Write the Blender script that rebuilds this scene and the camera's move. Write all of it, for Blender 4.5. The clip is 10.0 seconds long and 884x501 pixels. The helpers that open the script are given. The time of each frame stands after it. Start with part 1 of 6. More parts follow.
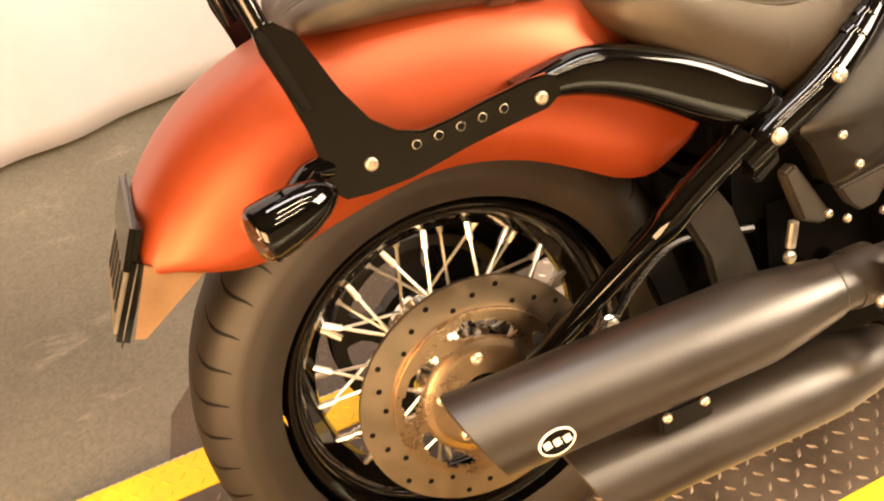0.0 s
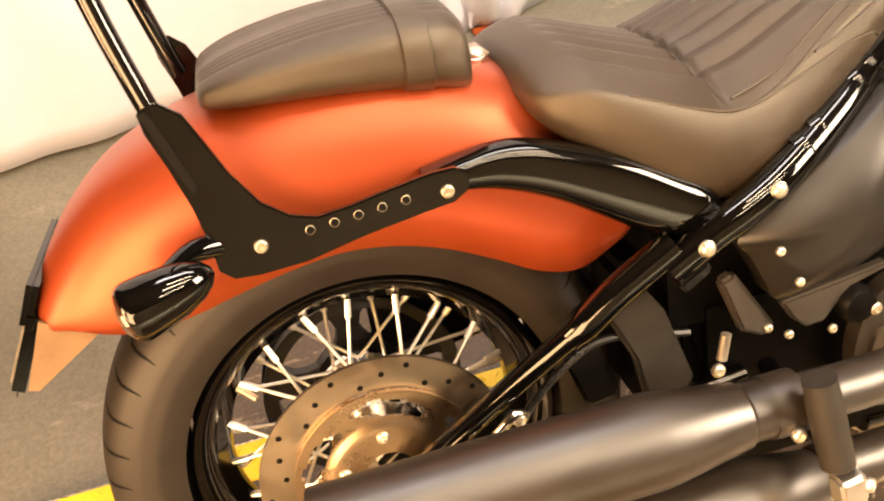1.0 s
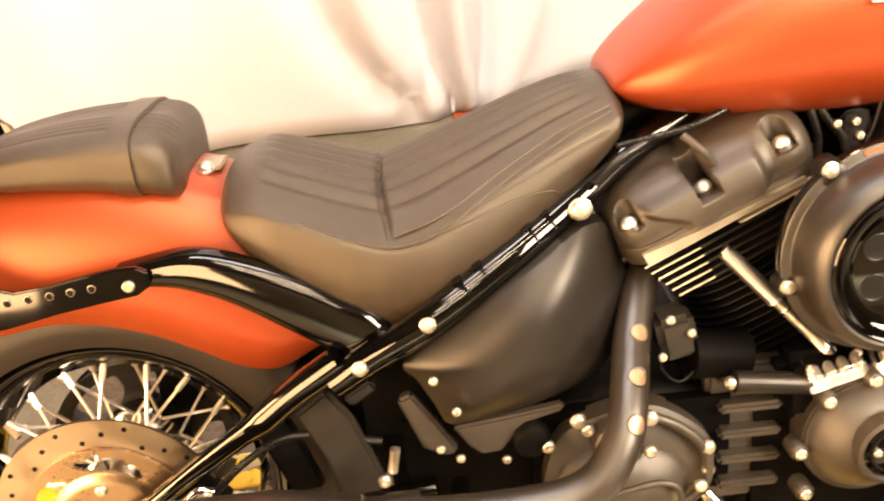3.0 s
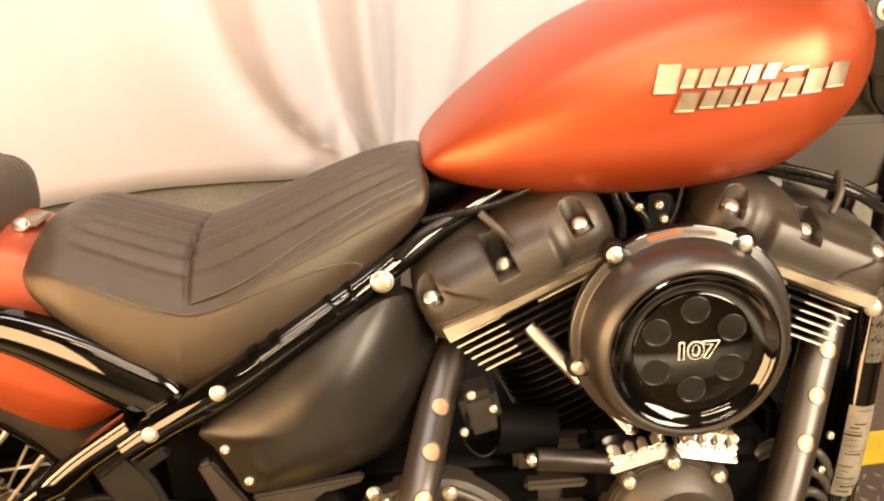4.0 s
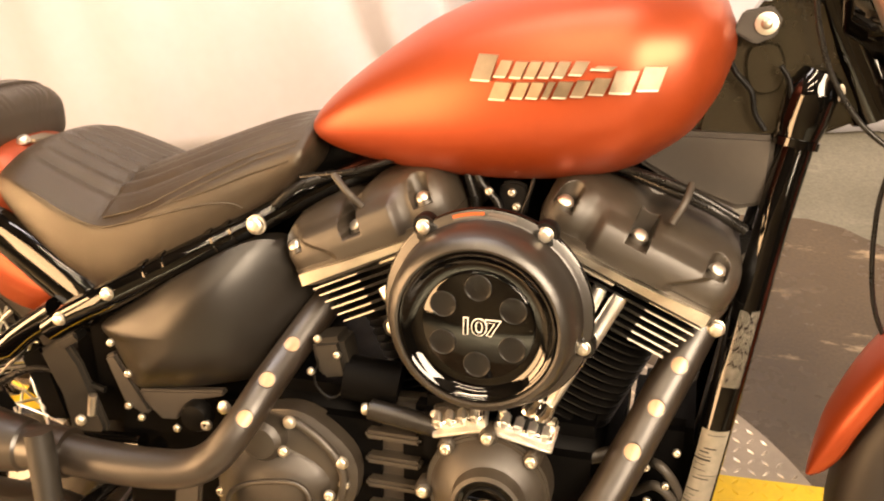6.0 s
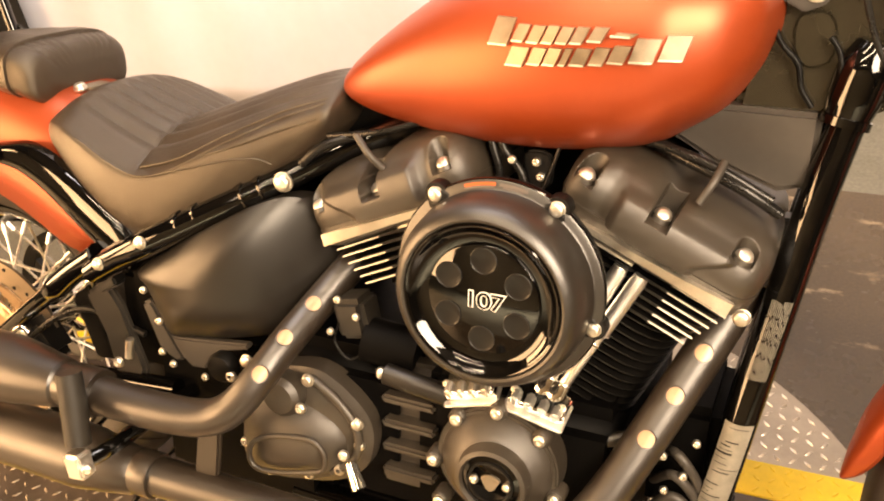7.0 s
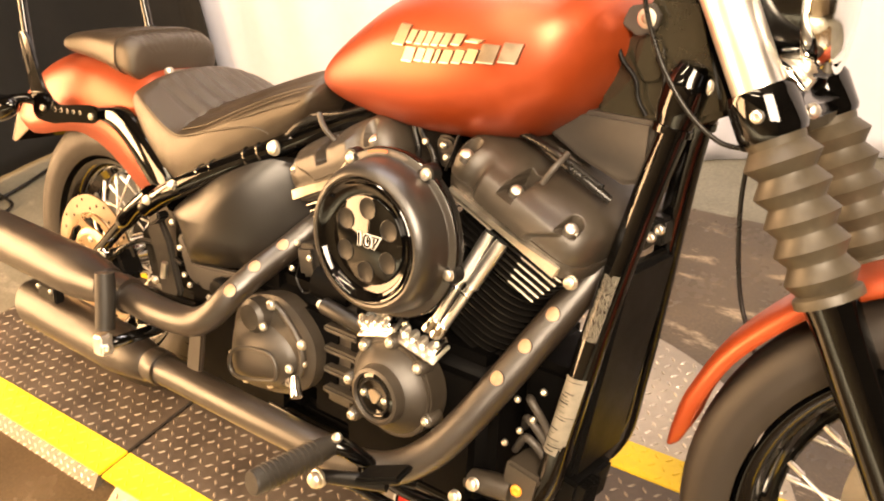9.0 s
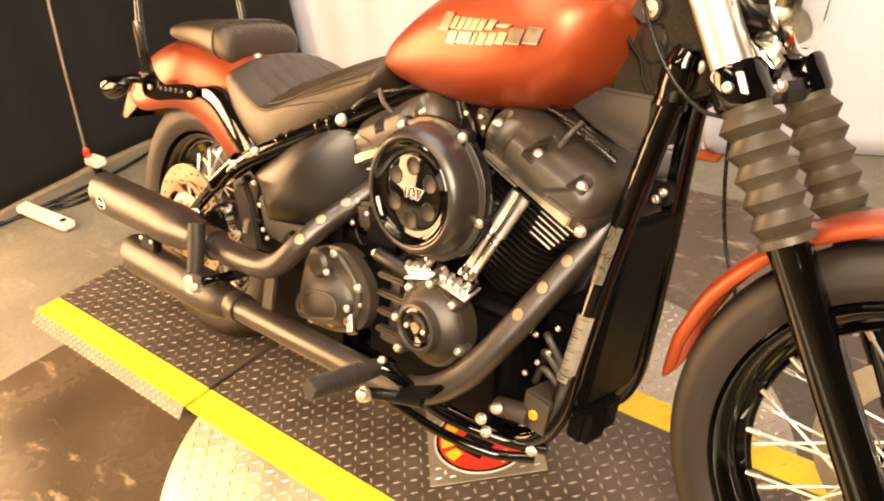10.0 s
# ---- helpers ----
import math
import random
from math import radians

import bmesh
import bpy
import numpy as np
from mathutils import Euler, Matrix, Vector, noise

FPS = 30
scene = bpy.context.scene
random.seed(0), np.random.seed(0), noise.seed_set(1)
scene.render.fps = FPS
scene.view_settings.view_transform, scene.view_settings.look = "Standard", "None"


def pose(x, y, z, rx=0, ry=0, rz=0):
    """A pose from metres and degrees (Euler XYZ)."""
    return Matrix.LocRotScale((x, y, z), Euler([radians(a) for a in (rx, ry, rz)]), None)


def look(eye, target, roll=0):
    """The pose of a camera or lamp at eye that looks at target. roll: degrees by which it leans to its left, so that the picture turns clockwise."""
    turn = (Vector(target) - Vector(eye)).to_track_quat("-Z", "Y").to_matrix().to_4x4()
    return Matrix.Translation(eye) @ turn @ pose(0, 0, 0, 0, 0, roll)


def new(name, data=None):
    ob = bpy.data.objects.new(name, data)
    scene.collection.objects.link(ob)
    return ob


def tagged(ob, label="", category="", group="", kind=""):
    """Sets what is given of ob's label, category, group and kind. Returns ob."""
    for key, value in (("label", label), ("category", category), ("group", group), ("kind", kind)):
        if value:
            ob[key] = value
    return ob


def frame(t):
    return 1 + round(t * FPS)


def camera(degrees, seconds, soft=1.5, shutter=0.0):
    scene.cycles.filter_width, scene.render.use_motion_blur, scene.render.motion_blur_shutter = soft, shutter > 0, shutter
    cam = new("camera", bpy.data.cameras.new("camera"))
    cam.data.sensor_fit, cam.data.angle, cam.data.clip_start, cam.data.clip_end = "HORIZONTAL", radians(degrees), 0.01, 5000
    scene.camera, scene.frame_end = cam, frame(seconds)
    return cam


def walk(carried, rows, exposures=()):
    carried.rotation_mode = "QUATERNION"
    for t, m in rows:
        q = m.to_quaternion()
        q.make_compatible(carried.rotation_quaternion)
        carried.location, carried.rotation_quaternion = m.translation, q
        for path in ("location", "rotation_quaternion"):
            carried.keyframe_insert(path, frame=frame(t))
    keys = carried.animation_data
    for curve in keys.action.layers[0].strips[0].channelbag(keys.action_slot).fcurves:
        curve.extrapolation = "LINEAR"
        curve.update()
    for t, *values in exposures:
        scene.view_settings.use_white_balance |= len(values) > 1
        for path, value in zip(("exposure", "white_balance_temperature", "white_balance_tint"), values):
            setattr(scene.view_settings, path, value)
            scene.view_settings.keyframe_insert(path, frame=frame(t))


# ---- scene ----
cam = camera(52.0, 10.0, 2.0, 0.25)
PATH = [
    (0, (-0.258, -0.682, 1.158), (0.27, 0.685, -0.203), -6.5),
    (0.5, (-0.173, -0.687, 1.182), (0.303, 0.724, -0.153), -5.7),
    (1, (-0.054, -0.676, 1.199), (0.292, 0.749, -0.161), -5.9),
    (1.5, (0.046, -0.663, 1.209), (0.276, 0.765, -0.172), -7.0),
    (2, (0.141, -0.685, 1.22), (0.29, 0.742, -0.173), -7.7),
    (2.5, (0.281, -0.751, 1.271), (0.387, 0.714, -0.086), -6.1),
    (2.7, (0.343, -0.784, 1.277), (0.404, 0.72, -0.039), -6.5),
    (3.8, (0.567, -0.823, 1.302), (0.732, 0.778, 0.115), -1.5),
    (4, (0.617, -0.814, 1.303), (0.746, 0.79, 0.114), -2.0),
    (4.5, (0.792, -0.797, 1.297), (0.857, 0.815, 0.115), -1.2),
    (5, (0.89, -0.794, 1.301), (0.84, 0.808, 0.105), -3.8),
    (5.5, (1.026, -0.831, 1.307), (0.742, 0.748, 0.114), -6.3),
    (6, (1.108, -0.882, 1.297), (0.648, 0.683, 0.14), -5.3),
    (6.2, (1.125, -0.891, 1.283), (0.596, 0.662, 0.139), -5.7),
    (7.3, (1.271, -0.786, 1.285), (0.496, 0.592, 0.059), -9.8),
    (7.5, (1.325, -0.777, 1.283), (0.478, 0.576, 0.078), -11.4),
    (8, (1.467, -0.772, 1.278), (0.502, 0.528, 0.104), -12.9),
    (8.5, (1.596, -0.794, 1.298), (0.511, 0.458, 0.176), -10.5),
    (9, (1.692, -0.877, 1.284), (0.574, 0.395, 0.221), -9.0),
    (9.5, (1.794, -0.976, 1.289), (0.656, 0.297, 0.248), -7.5),
    (10, (1.902, -1.017, 1.316), (0.641, 0.154, 0.297), -9.9),
]
walk(cam, [(t, look(eye, target, roll)) for t, eye, target, roll in PATH],
     exposures=((0, 1.05), (1, 1.22), (2, 1.43), (2.5, 1.42), (4, 0.97), (5, 0.87), (5.5, 0.86), (6, 0.92), (7.5, 1.02), (8.5, 1.12), (9, 1.22), (9.5, 1.19), (10, 1.0)))

# ---- light ----
world = bpy.data.worlds.new("world")
scene.world = world
world.use_nodes = True
world.node_tree.nodes["Background"].inputs["Color"].default_value = (1.0, 0.86, 0.68, 1)
world.node_tree.nodes["Background"].inputs["Strength"].default_value = 0.003


def area_lamp(name, eye, target, size, size_y, watts, colour, spread=180):
    data = bpy.data.lights.new(name, "AREA")
    data.shape, data.size, data.size_y, data.energy, data.color = "RECTANGLE", size, size_y, watts, colour
    data.spread = radians(spread)
    ob = new(name, data)
    ob.matrix_world = look(eye, target)
    return ob


WARM = (1.0, 0.79, 0.55)
area_lamp("studio_lamp", (-1.50, -1.94, 1.20), (0.0, -0.42, 0.85), 1.26, 1.6, 78, (1.0, 0.58, 0.27))
area_lamp("studio_lamp", (2.60, -1.62, 2.30), (1.05, 0.0, 0.72), 1.25, 1.6, 134, (1.0, 0.77, 0.54))
area_lamp("studio_lamp", (-2.70, -0.78, 1.05), (0.2, -0.10, 0.70), 0.9, 1.6, 72, (1.0, 0.58, 0.27))
for row in (-0.55, -1.25, -2.2):
    area_lamp("ceiling_lamp", (0.55, row, 2.92), (0.55, row + 0.12, 0.5), 1.35, 0.08, 15, (1.0, 0.75, 0.49))
# added downlight: brightens the unseen floor that gloss black parts mirror
area_lamp("ceiling_lamp", (0.9, -3.05, 2.95), (0.9, -3.0, 0.0), 3.2, 0.8, 190, (1.0, 0.84, 0.62), 52)
area_lamp("ceiling_lamp", (0.4, 0.45, 2.9), (0.4, 1.35, 0.6), 1.8, 0.4, 25, (1.0, 0.88, 0.82))
# added lamp, no fixture known: lifts the tan wall for reflections
area_lamp("ceiling_lamp", (-0.9, -3.3, 2.95), (-0.9, -4.3, 1.7), 1.8, 0.4, 26, WARM)


# ---- materials ----
def material(name, colour, rough=0.5, metal=0.0, vary=0.12, scale=18.0, bump=0.0, bump_scale=120.0, coat=0.0, rough_vary=0.08, spec=0.5):
    """Principled surface with colour and roughness varied at two scales, and fine relief."""
    m = bpy.data.materials.new(name)
    m.use_nodes = True
    nt = m.node_tree
    n, l = nt.nodes, nt.links
    b = n["Principled BSDF"]
    co = n.new("ShaderNodeTexCoord")
    big, fine = n.new("ShaderNodeTexNoise"), n.new("ShaderNodeTexNoise")
    big.inputs["Scale"].default_value, fine.inputs["Scale"].default_value = scale, scale * 9
    big.inputs["Detail"].default_value, fine.inputs["Detail"].default_value = 4, 3
    for t in (big, fine):
        l.new(co.outputs["Object"], t.inputs["Vector"])
    add = n.new("ShaderNodeMath")
    add.operation = "MULTIPLY_ADD"
    add.inputs[1].default_value = 0.4
    l.new(fine.outputs["Fac"], add.inputs[0])
    l.new(big.outputs["Fac"], add.inputs[2])
    ramp = n.new("ShaderNodeMapRange")
    ramp.inputs["From Min"].default_value, ramp.inputs["From Max"].default_value = 0.45, 0.95
    ramp.inputs["To Min"].default_value, ramp.inputs["To Max"].default_value = 1 - vary, 1 + vary
    l.new(add.outputs[0], ramp.inputs["Value"])
    mul = n.new("ShaderNodeVectorMath")
    mul.operation = "SCALE"
    mul.inputs[0].default_value = colour
    l.new(ramp.outputs["Result"], mul.inputs["Scale"])
    l.new(mul.outputs["Vector"], b.inputs["Base Color"])
    rr = n.new("ShaderNodeMapRange")
    rr.inputs["From Min"].default_value, rr.inputs["From Max"].default_value = 0.45, 0.95
    rr.inputs["To Min"].default_value, rr.inputs["To Max"].default_value = max(0.02, rough - rough_vary), min(1, rough + rough_vary)
    l.new(add.outputs[0], rr.inputs["Value"])
    l.new(rr.outputs["Result"], b.inputs["Roughness"])
    b.inputs["Metallic"].default_value = metal
    b.inputs["Coat Weight"].default_value = coat
    b.inputs["Coat Roughness"].default_value = 0.05
    b.inputs["Specular IOR Level"].default_value = spec
    if bump:
        grain, bp = n.new("ShaderNodeTexNoise"), n.new("ShaderNodeBump")
        grain.inputs["Scale"].default_value, grain.inputs["Detail"].default_value = bump_scale, 5
        bp.inputs["Strength"].default_value, bp.inputs["Distance"].default_value = bump, 0.004
        l.new(co.outputs["Object"], grain.inputs["Vector"])
        l.new(grain.outputs["Fac"], bp.inputs["Height"])
        l.new(bp.outputs["Normal"], b.inputs["Normal"])
    return m


ORANGE = material("satin_orange_paint", (0.315, 0.0485, 0.0088), 0.40, 0.55, 0.06, 6, 0.02, 900, 0, 0.03)
ORANGE.node_tree.nodes["Principled BSDF"].inputs["Coat Weight"].default_value = 0.30
ORANGE.node_tree.nodes["Principled BSDF"].inputs["Coat Roughness"].default_value = 0.42
GLOSS = material("gloss_black_paint", (0.0012, 0.0011, 0.001), 0.05, 0, 0.3, 12, 0, 100, 0.0, 0.02)
GLOSS.node_tree.nodes["Principled BSDF"].inputs["Specular IOR Level"].default_value = 0.55
SATIN = material("satin_black_coating", (0.0036, 0.0032, 0.0028), 0.36, 0.0, 0.2, 14, 0.05, 700, 0, 0.06, 0.32)
WRINKLE = material("wrinkle_black_coating", (0.028, 0.022, 0.0155), 0.43, 0.0, 0.22, 20, 0.16, 1100, 0, 0.06, 0.75)
PIPE = material("matt_black_exhaust", (0.0155, 0.0107, 0.0068), 0.38, 0.0, 0.2, 9, 0.06, 900, 0, 0.06, 0.92)
CHROME = material("chrome", (0.86, 0.84, 0.8), 0.09, 1.0, 0.05, 20, 0, 100, 0, 0.05)
POLISHED = material("polished_alloy", (0.9, 0.87, 0.82), 0.34, 1.0, 0.04, 20, 0, 100, 0, 0.05)
STEEL = material("brushed_steel", (0.50, 0.44, 0.35), 0.46, 1.0, 0.15, 30, 0.03, 400, 0, 0.1)
BRONZE = material("polished_carrier", (0.40, 0.29, 0.185), 0.3, 1.0, 0.12, 20, 0.02, 300, 0, 0.08)
HEAT = material("heat_tinted_steel", (0.36, 0.235, 0.15), 0.45, 0.75, 0.25, 60, 0, 100, 0, 0.08)
ROTOR = material("worn_rotor_steel", (0.33, 0.27, 0.20), 0.40, 1.0, 0.08, 40, 0.03, 400, 0, 0.1)
BOLT = material("zinc_bolt", (0.74, 0.69, 0.60), 0.42, 1.0, 0.1, 60, 0, 100, 0, 0.08)
MACHINED = material("machined_aluminium", (0.72, 0.66, 0.56), 0.46, 1.0, 0.12, 40, 0.03, 500, 0, 0.08)
RUBBER = material("tyre_rubber", (0.0125, 0.0087, 0.0058), 0.55, 0, 0.25, 10, 0.06, 300, 0, 0.08)
GAITER = material("dusty_rubber", (0.038, 0.030, 0.0185), 0.5, 0, 0.35, 16, 0.06, 300, 0, 0.08)
LEATHER = material("black_vinyl", (0.0275, 0.0190, 0.0118), 0.35, 0, 0.2, 12, 0.25, 1400, 0, 0.06, 0.66)
LEATHER.node_tree.nodes["Principled BSDF"].inputs["Specular Tint"].default_value = (1.0, 0.95, 0.82, 1)
SHELL = material("matt_black_shell", (0.013, 0.0102, 0.0074), 0.38, 0.0, 0.12, 9, 0.05, 900, 0, 0.05, 0.8)
SHEEN = material("satin_black_paint", (0.007, 0.0055, 0.004), 0.40, 0.0, 0.12, 9, 0.05, 900, 0, 0.05, 0.5)
# near-black base: the shade deep between engine parts is put into the colour
DEEP = material("shaded_black_casting", (0.0014, 0.0012, 0.0011), 0.6, 0, 0.3, 14, 0.08, 300, 0, 0.08)
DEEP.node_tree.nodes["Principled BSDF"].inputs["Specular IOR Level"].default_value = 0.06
GUSSET = material("gloss_black_frame_paint", (0.020, 0.0172, 0.0110), 0.09, 0, 0.2, 12, 0, 100, 0, 0.03, 0.6)
PLASTIC = material("black_plastic", (0.0025, 0.0023, 0.0021), 0.42, 0, 0.2, 20, 0.06, 600, 0, 0.06, 0.14)
GREYPL = material("grey_plastic", (0.032, 0.027, 0.022), 0.5, 0, 0.2, 12, 0.05, 500, 0, 0.06)
SILVER = material("silver_plate", (0.36, 0.30, 0.22), 0.42, 0.8, 0.15, 50, 0.04, 300, 0, 0.08)
CHEEK = material("tan_plastic", (0.17, 0.098, 0.045), 0.42, 0, 0.15, 30, 0.04, 500)
FINEDGE = material("bright_fin_edge", (0.80, 0.74, 0.64), 0.55, 0.5, 0.1, 60)
PEGRUBBER = material("black_peg_rubber", (0.017, 0.0145, 0.0115), 0.5, 0, 0.2, 40, 0.08, 500, 0, 0.06, 0.4)
LENS = material("smoked_lens", (0.05, 0.02, 0.008), 0.08, 0, 0.1, 30, 0, 100, 0.8, 0.03)
AMBER = material("amber_plastic", (0.8, 0.3, 0.03), 0.25, 0, 0.1, 30)
LABEL = material("worn_paper_label", (0.155, 0.14, 0.112), 0.5, 0, 0.25, 60)
WHITE_INK = material("white_print", (0.75, 0.72, 0.66), 0.5, 0, 0.15, 60)
ORANGE_INK = material("orange_print", (0.36, 0.07, 0.012), 0.5, 0, 0.1, 60)
GREY_INK = material("grey_print", (0.09, 0.075, 0.065), 0.5, 0, 0.1, 60)
RED_INK = material("red_print", (0.62, 0.03, 0.015), 0.45, 0, 0.15, 40)
YELLOW = material("yellow_floor_paint", (0.80, 0.55, 0.015), 0.5, 0, 0.14, 9, 0.06, 200, 0, 0.08)
BLACK_INK = material("black_print", (0.004, 0.0036, 0.0032), 0.5, 0, 0.1, 40)
BLACK_INK.node_tree.nodes["Principled BSDF"].inputs["Specular IOR Level"].default_value = 0.08
DARKPLATE = material("worn_dark_plate", (0.085, 0.066, 0.052), 0.45, 0.4, 0.35, 7, 0.08, 160, 0, 0.12)
BRIGHTPLATE = material("bright_tread_plate", (0.43, 0.375, 0.30), 0.44, 0.72, 0.22, 8, 0.06, 160, 0, 0.1)
TREAD = material("rubbed_tread", (0.25, 0.205, 0.16), 0.46, 0.6, 0.3, 12)
TREAD_BRIGHT = material("rubbed_bright_tread", (0.78, 0.72, 0.62), 0.36, 0.9, 0.2, 12)
BADGE = material("worn_silver_badge", (0.33, 0.27, 0.20), 0.42, 1.0, 0.15, 60, 0.05, 300, 0, 0.08)
EDGEPLATE = material("grey_edge_plate", (0.15, 0.128, 0.10), 0.45, 0.4, 0.3, 14, 0.06, 160, 0, 0.1)
CURTAIN = material("white_cloth", (0.55, 0.555, 0.63), 0.9, 0, 0.05, 3, 0.05, 700)
BLACKCLOTH = material("black_cloth", (0.0036, 0.0031, 0.0026), 0.95, 0, 0.25, 4, 0.08, 500)
WALLPAINT = material("dark_wall_paint", (0.035, 0.03, 0.025), 0.8, 0, 0.12, 2, 0.03, 60)
TANWALL = material("tan_wall_paint", (0.30, 0.235, 0.15), 0.75, 0, 0.1, 2, 0.03, 60)
CEILING = material("ceiling_paint", (0.05, 0.043, 0.036), 0.9, 0, 0.1, 2, 0.03, 60)
CABLE = material("black_cable", (0.006, 0.0055, 0.005), 0.3, 0, 0.1, 30, 0, 100, 0, 0.08, 0.3)
WHITEPL = material("white_plastic", (0.75, 0.71, 0.64), 0.4, 0, 0.06, 20)
REDPL = material("red_plastic", (0.6, 0.05, 0.02), 0.35, 0, 0.06, 20)


def concrete(name, light, dark, scuff, amount, rough=0.62):
    """Stained concrete: blotches, fine speckle, pale scuffs."""
    m = material(name, light, rough, 0, 0.15, 5, 0.12, 220, 0, 0.12)
    nt = m.node_tree
    n, l = nt.nodes, nt.links
    b = n["Principled BSDF"]
    co = n.new("ShaderNodeTexCoord")
    blot, scr = n.new("ShaderNodeTexNoise"), n.new("ShaderNodeTexNoise")
    blot.inputs["Scale"].default_value, blot.inputs["Detail"].default_value = 2.2, 7
    scr.inputs["Scale"].default_value, scr.inputs["Detail"].default_value = 5.0, 9
    scr.inputs["Roughness"].default_value = 0.68
    mp = n.new("ShaderNodeMapping")
    mp.inputs["Scale"].default_value = (1.0, 3.2, 1.0)
    mp.inputs["Rotation"].default_value = (0, 0, 0.7)
    l.new(co.outputs["Object"], blot.inputs["Vector"])
    l.new(co.outputs["Object"], mp.inputs["Vector"])
    l.new(mp.outputs["Vector"], scr.inputs["Vector"])
    r1, r2 = n.new("ShaderNodeValToRGB"), n.new("ShaderNodeValToRGB")
    r1.color_ramp.elements[0].position, r1.color_ramp.elements[1].position = 0.35, 0.68
    r1.color_ramp.elements[0].color, r1.color_ramp.elements[1].color = (*dark, 1), (*light, 1)
    r2.color_ramp.elements[0].position, r2.color_ramp.elements[1].position = 0.585, 0.70
    r2.color_ramp.elements[0].color, r2.color_ramp.elements[1].color = (0, 0, 0, 1), (amount, amount, amount, 1)
    l.new(blot.outputs["Fac"], r1.inputs["Fac"])
    l.new(scr.outputs["Fac"], r2.inputs["Fac"])
    mix = n.new("ShaderNodeMix")
    mix.data_type = "RGBA"
    mix.inputs["B"].default_value = (*scuff, 1)
    l.new(r2.outputs["Color"], mix.inputs["Factor"])
    l.new(r1.outputs["Color"], mix.inputs["A"])
    speck = n.new("ShaderNodeTexNoise")
    speck.inputs["Scale"].default_value, speck.inputs["Detail"].default_value = 140, 3
    l.new(co.outputs["Object"], speck.inputs["Vector"])
    sm = n.new("ShaderNodeMapRange")
    sm.inputs["From Min"].default_value, sm.inputs["From Max"].default_value = 0.3, 0.7
    sm.inputs["To Min"].default_value, sm.inputs["To Max"].default_value = 0.82, 1.16
    l.new(speck.outputs["Fac"], sm.inputs["Value"])
    sc = n.new("ShaderNodeVectorMath")
    sc.operation = "SCALE"
    l.new(mix.outputs["Result"], sc.inputs[0])
    l.new(sm.outputs["Result"], sc.inputs["Scale"])
    l.new(sc.outputs["Vector"], b.inputs["Base Color"])
    return m


CONCRETE = concrete("grey_concrete", (0.205, 0.190, 0.146), (0.130, 0.119, 0.087), (0.42, 0.38, 0.31), 0.35)
DARKFLOOR = concrete("dark_painted_floor", (0.108, 0.075, 0.042), (0.055, 0.039, 0.023), (0.44, 0.33, 0.21), 0.95, 0.24)


# ---- shape helpers ----
def finish(bm, angle=38):
    """Smooth faces, with sharp edges where they fold."""
    bmesh.ops.recalc_face_normals(bm, faces=bm.faces)
    for fc in bm.faces:
        fc.smooth = True
    for e in bm.edges:
        if len(e.link_faces) == 2 and e.calc_face_angle(0) > radians(angle):
            e.smooth = False
    return bm


def part(name, bm, mat, parent=None, label="", angle=38):
    finish(bm, angle)
    me = bpy.data.meshes.new(name)
    bm.to_mesh(me)
    bm.free()
    me.materials.append(mat)
    ob = new(name, me)
    if parent:
        ob.parent = parent
    if label:
        ob["label"] = label
    return ob


def share(name, mesh, parent, m):
    ob = new(name, mesh)
    ob.parent = parent
    ob.matrix_basis = m
    return ob


def ease(x, a, b):
    t = min(1.0, max(0.0, (x - a) / (b - a)))
    return t * t * (3 - 2 * t)


def smooth_line(pts, per=8):
    """Catmull-Rom through the points."""
    p = [Vector(q) for q in pts]
    if len(p) < 3:
        return p
    out = []
    ext = [p[0] * 2 - p[1], *p, p[-1] * 2 - p[-2]]
    for i in range(1, len(ext) - 2):
        a, b, c, d = ext[i - 1 : i + 3]
        for k in range(per):
            t = k / per
            out.append(0.5 * (2 * b + (c - a) * t + (2 * a - 5 * b + 4 * c - d) * t * t + (3 * b - a - 3 * c + d) * t**3))
    out.append(p[-1])
    return out


def skin(bm, rings, closed=True, caps=True):
    """Faces between rings of points."""
    vs = [[bm.verts.new(q) for q in r] for r in rings]
    n = len(vs[0])
    for a, b in zip(vs, vs[1:]):
        for i in range(n if closed else n - 1):
            j = (i + 1) % n
            bm.faces.new((a[i], a[j], b[j], b[i]))
    if caps and closed:
        bm.faces.new(vs[0][::-1])
        bm.faces.new(vs[-1])
    return vs


def tube(pts, radius, segs=14, per=8, bm=None, flat=1.0, smooth=True, caps=True, square=2.0):
    """A swept round bar. radius: one, or one a given point. flat: squash across."""
    line = smooth_line(pts, per) if smooth else [Vector(q) for q in pts]
    if isinstance(radius, (list, tuple)):
        k = np.interp(np.linspace(0, len(pts) - 1, len(line)), range(len(pts)), radius)
    else:
        k = [radius] * len(line)
    bm = bm or bmesh.new()
    rings, up = [], None
    for i, q in enumerate(line):
        d = (line[min(i + 1, len(line) - 1)] - line[max(i - 1, 0)]).normalized()
        if up is None:
            up = d.cross(Vector((0.31, 1, 0.17))).normalized()
        up = (up - d * up.dot(d)).normalized()
        side = d.cross(up)
        rings.append([q + (up * math.copysign(abs(math.cos(a)) ** (2 / square), math.cos(a)) * k[i] + side * math.copysign(abs(math.sin(a)) ** (2 / square), math.sin(a)) * k[i] * flat) for a in np.linspace(0, 2 * math.pi, segs, endpoint=False)])
    skin(bm, rings, True, caps)
    return bm


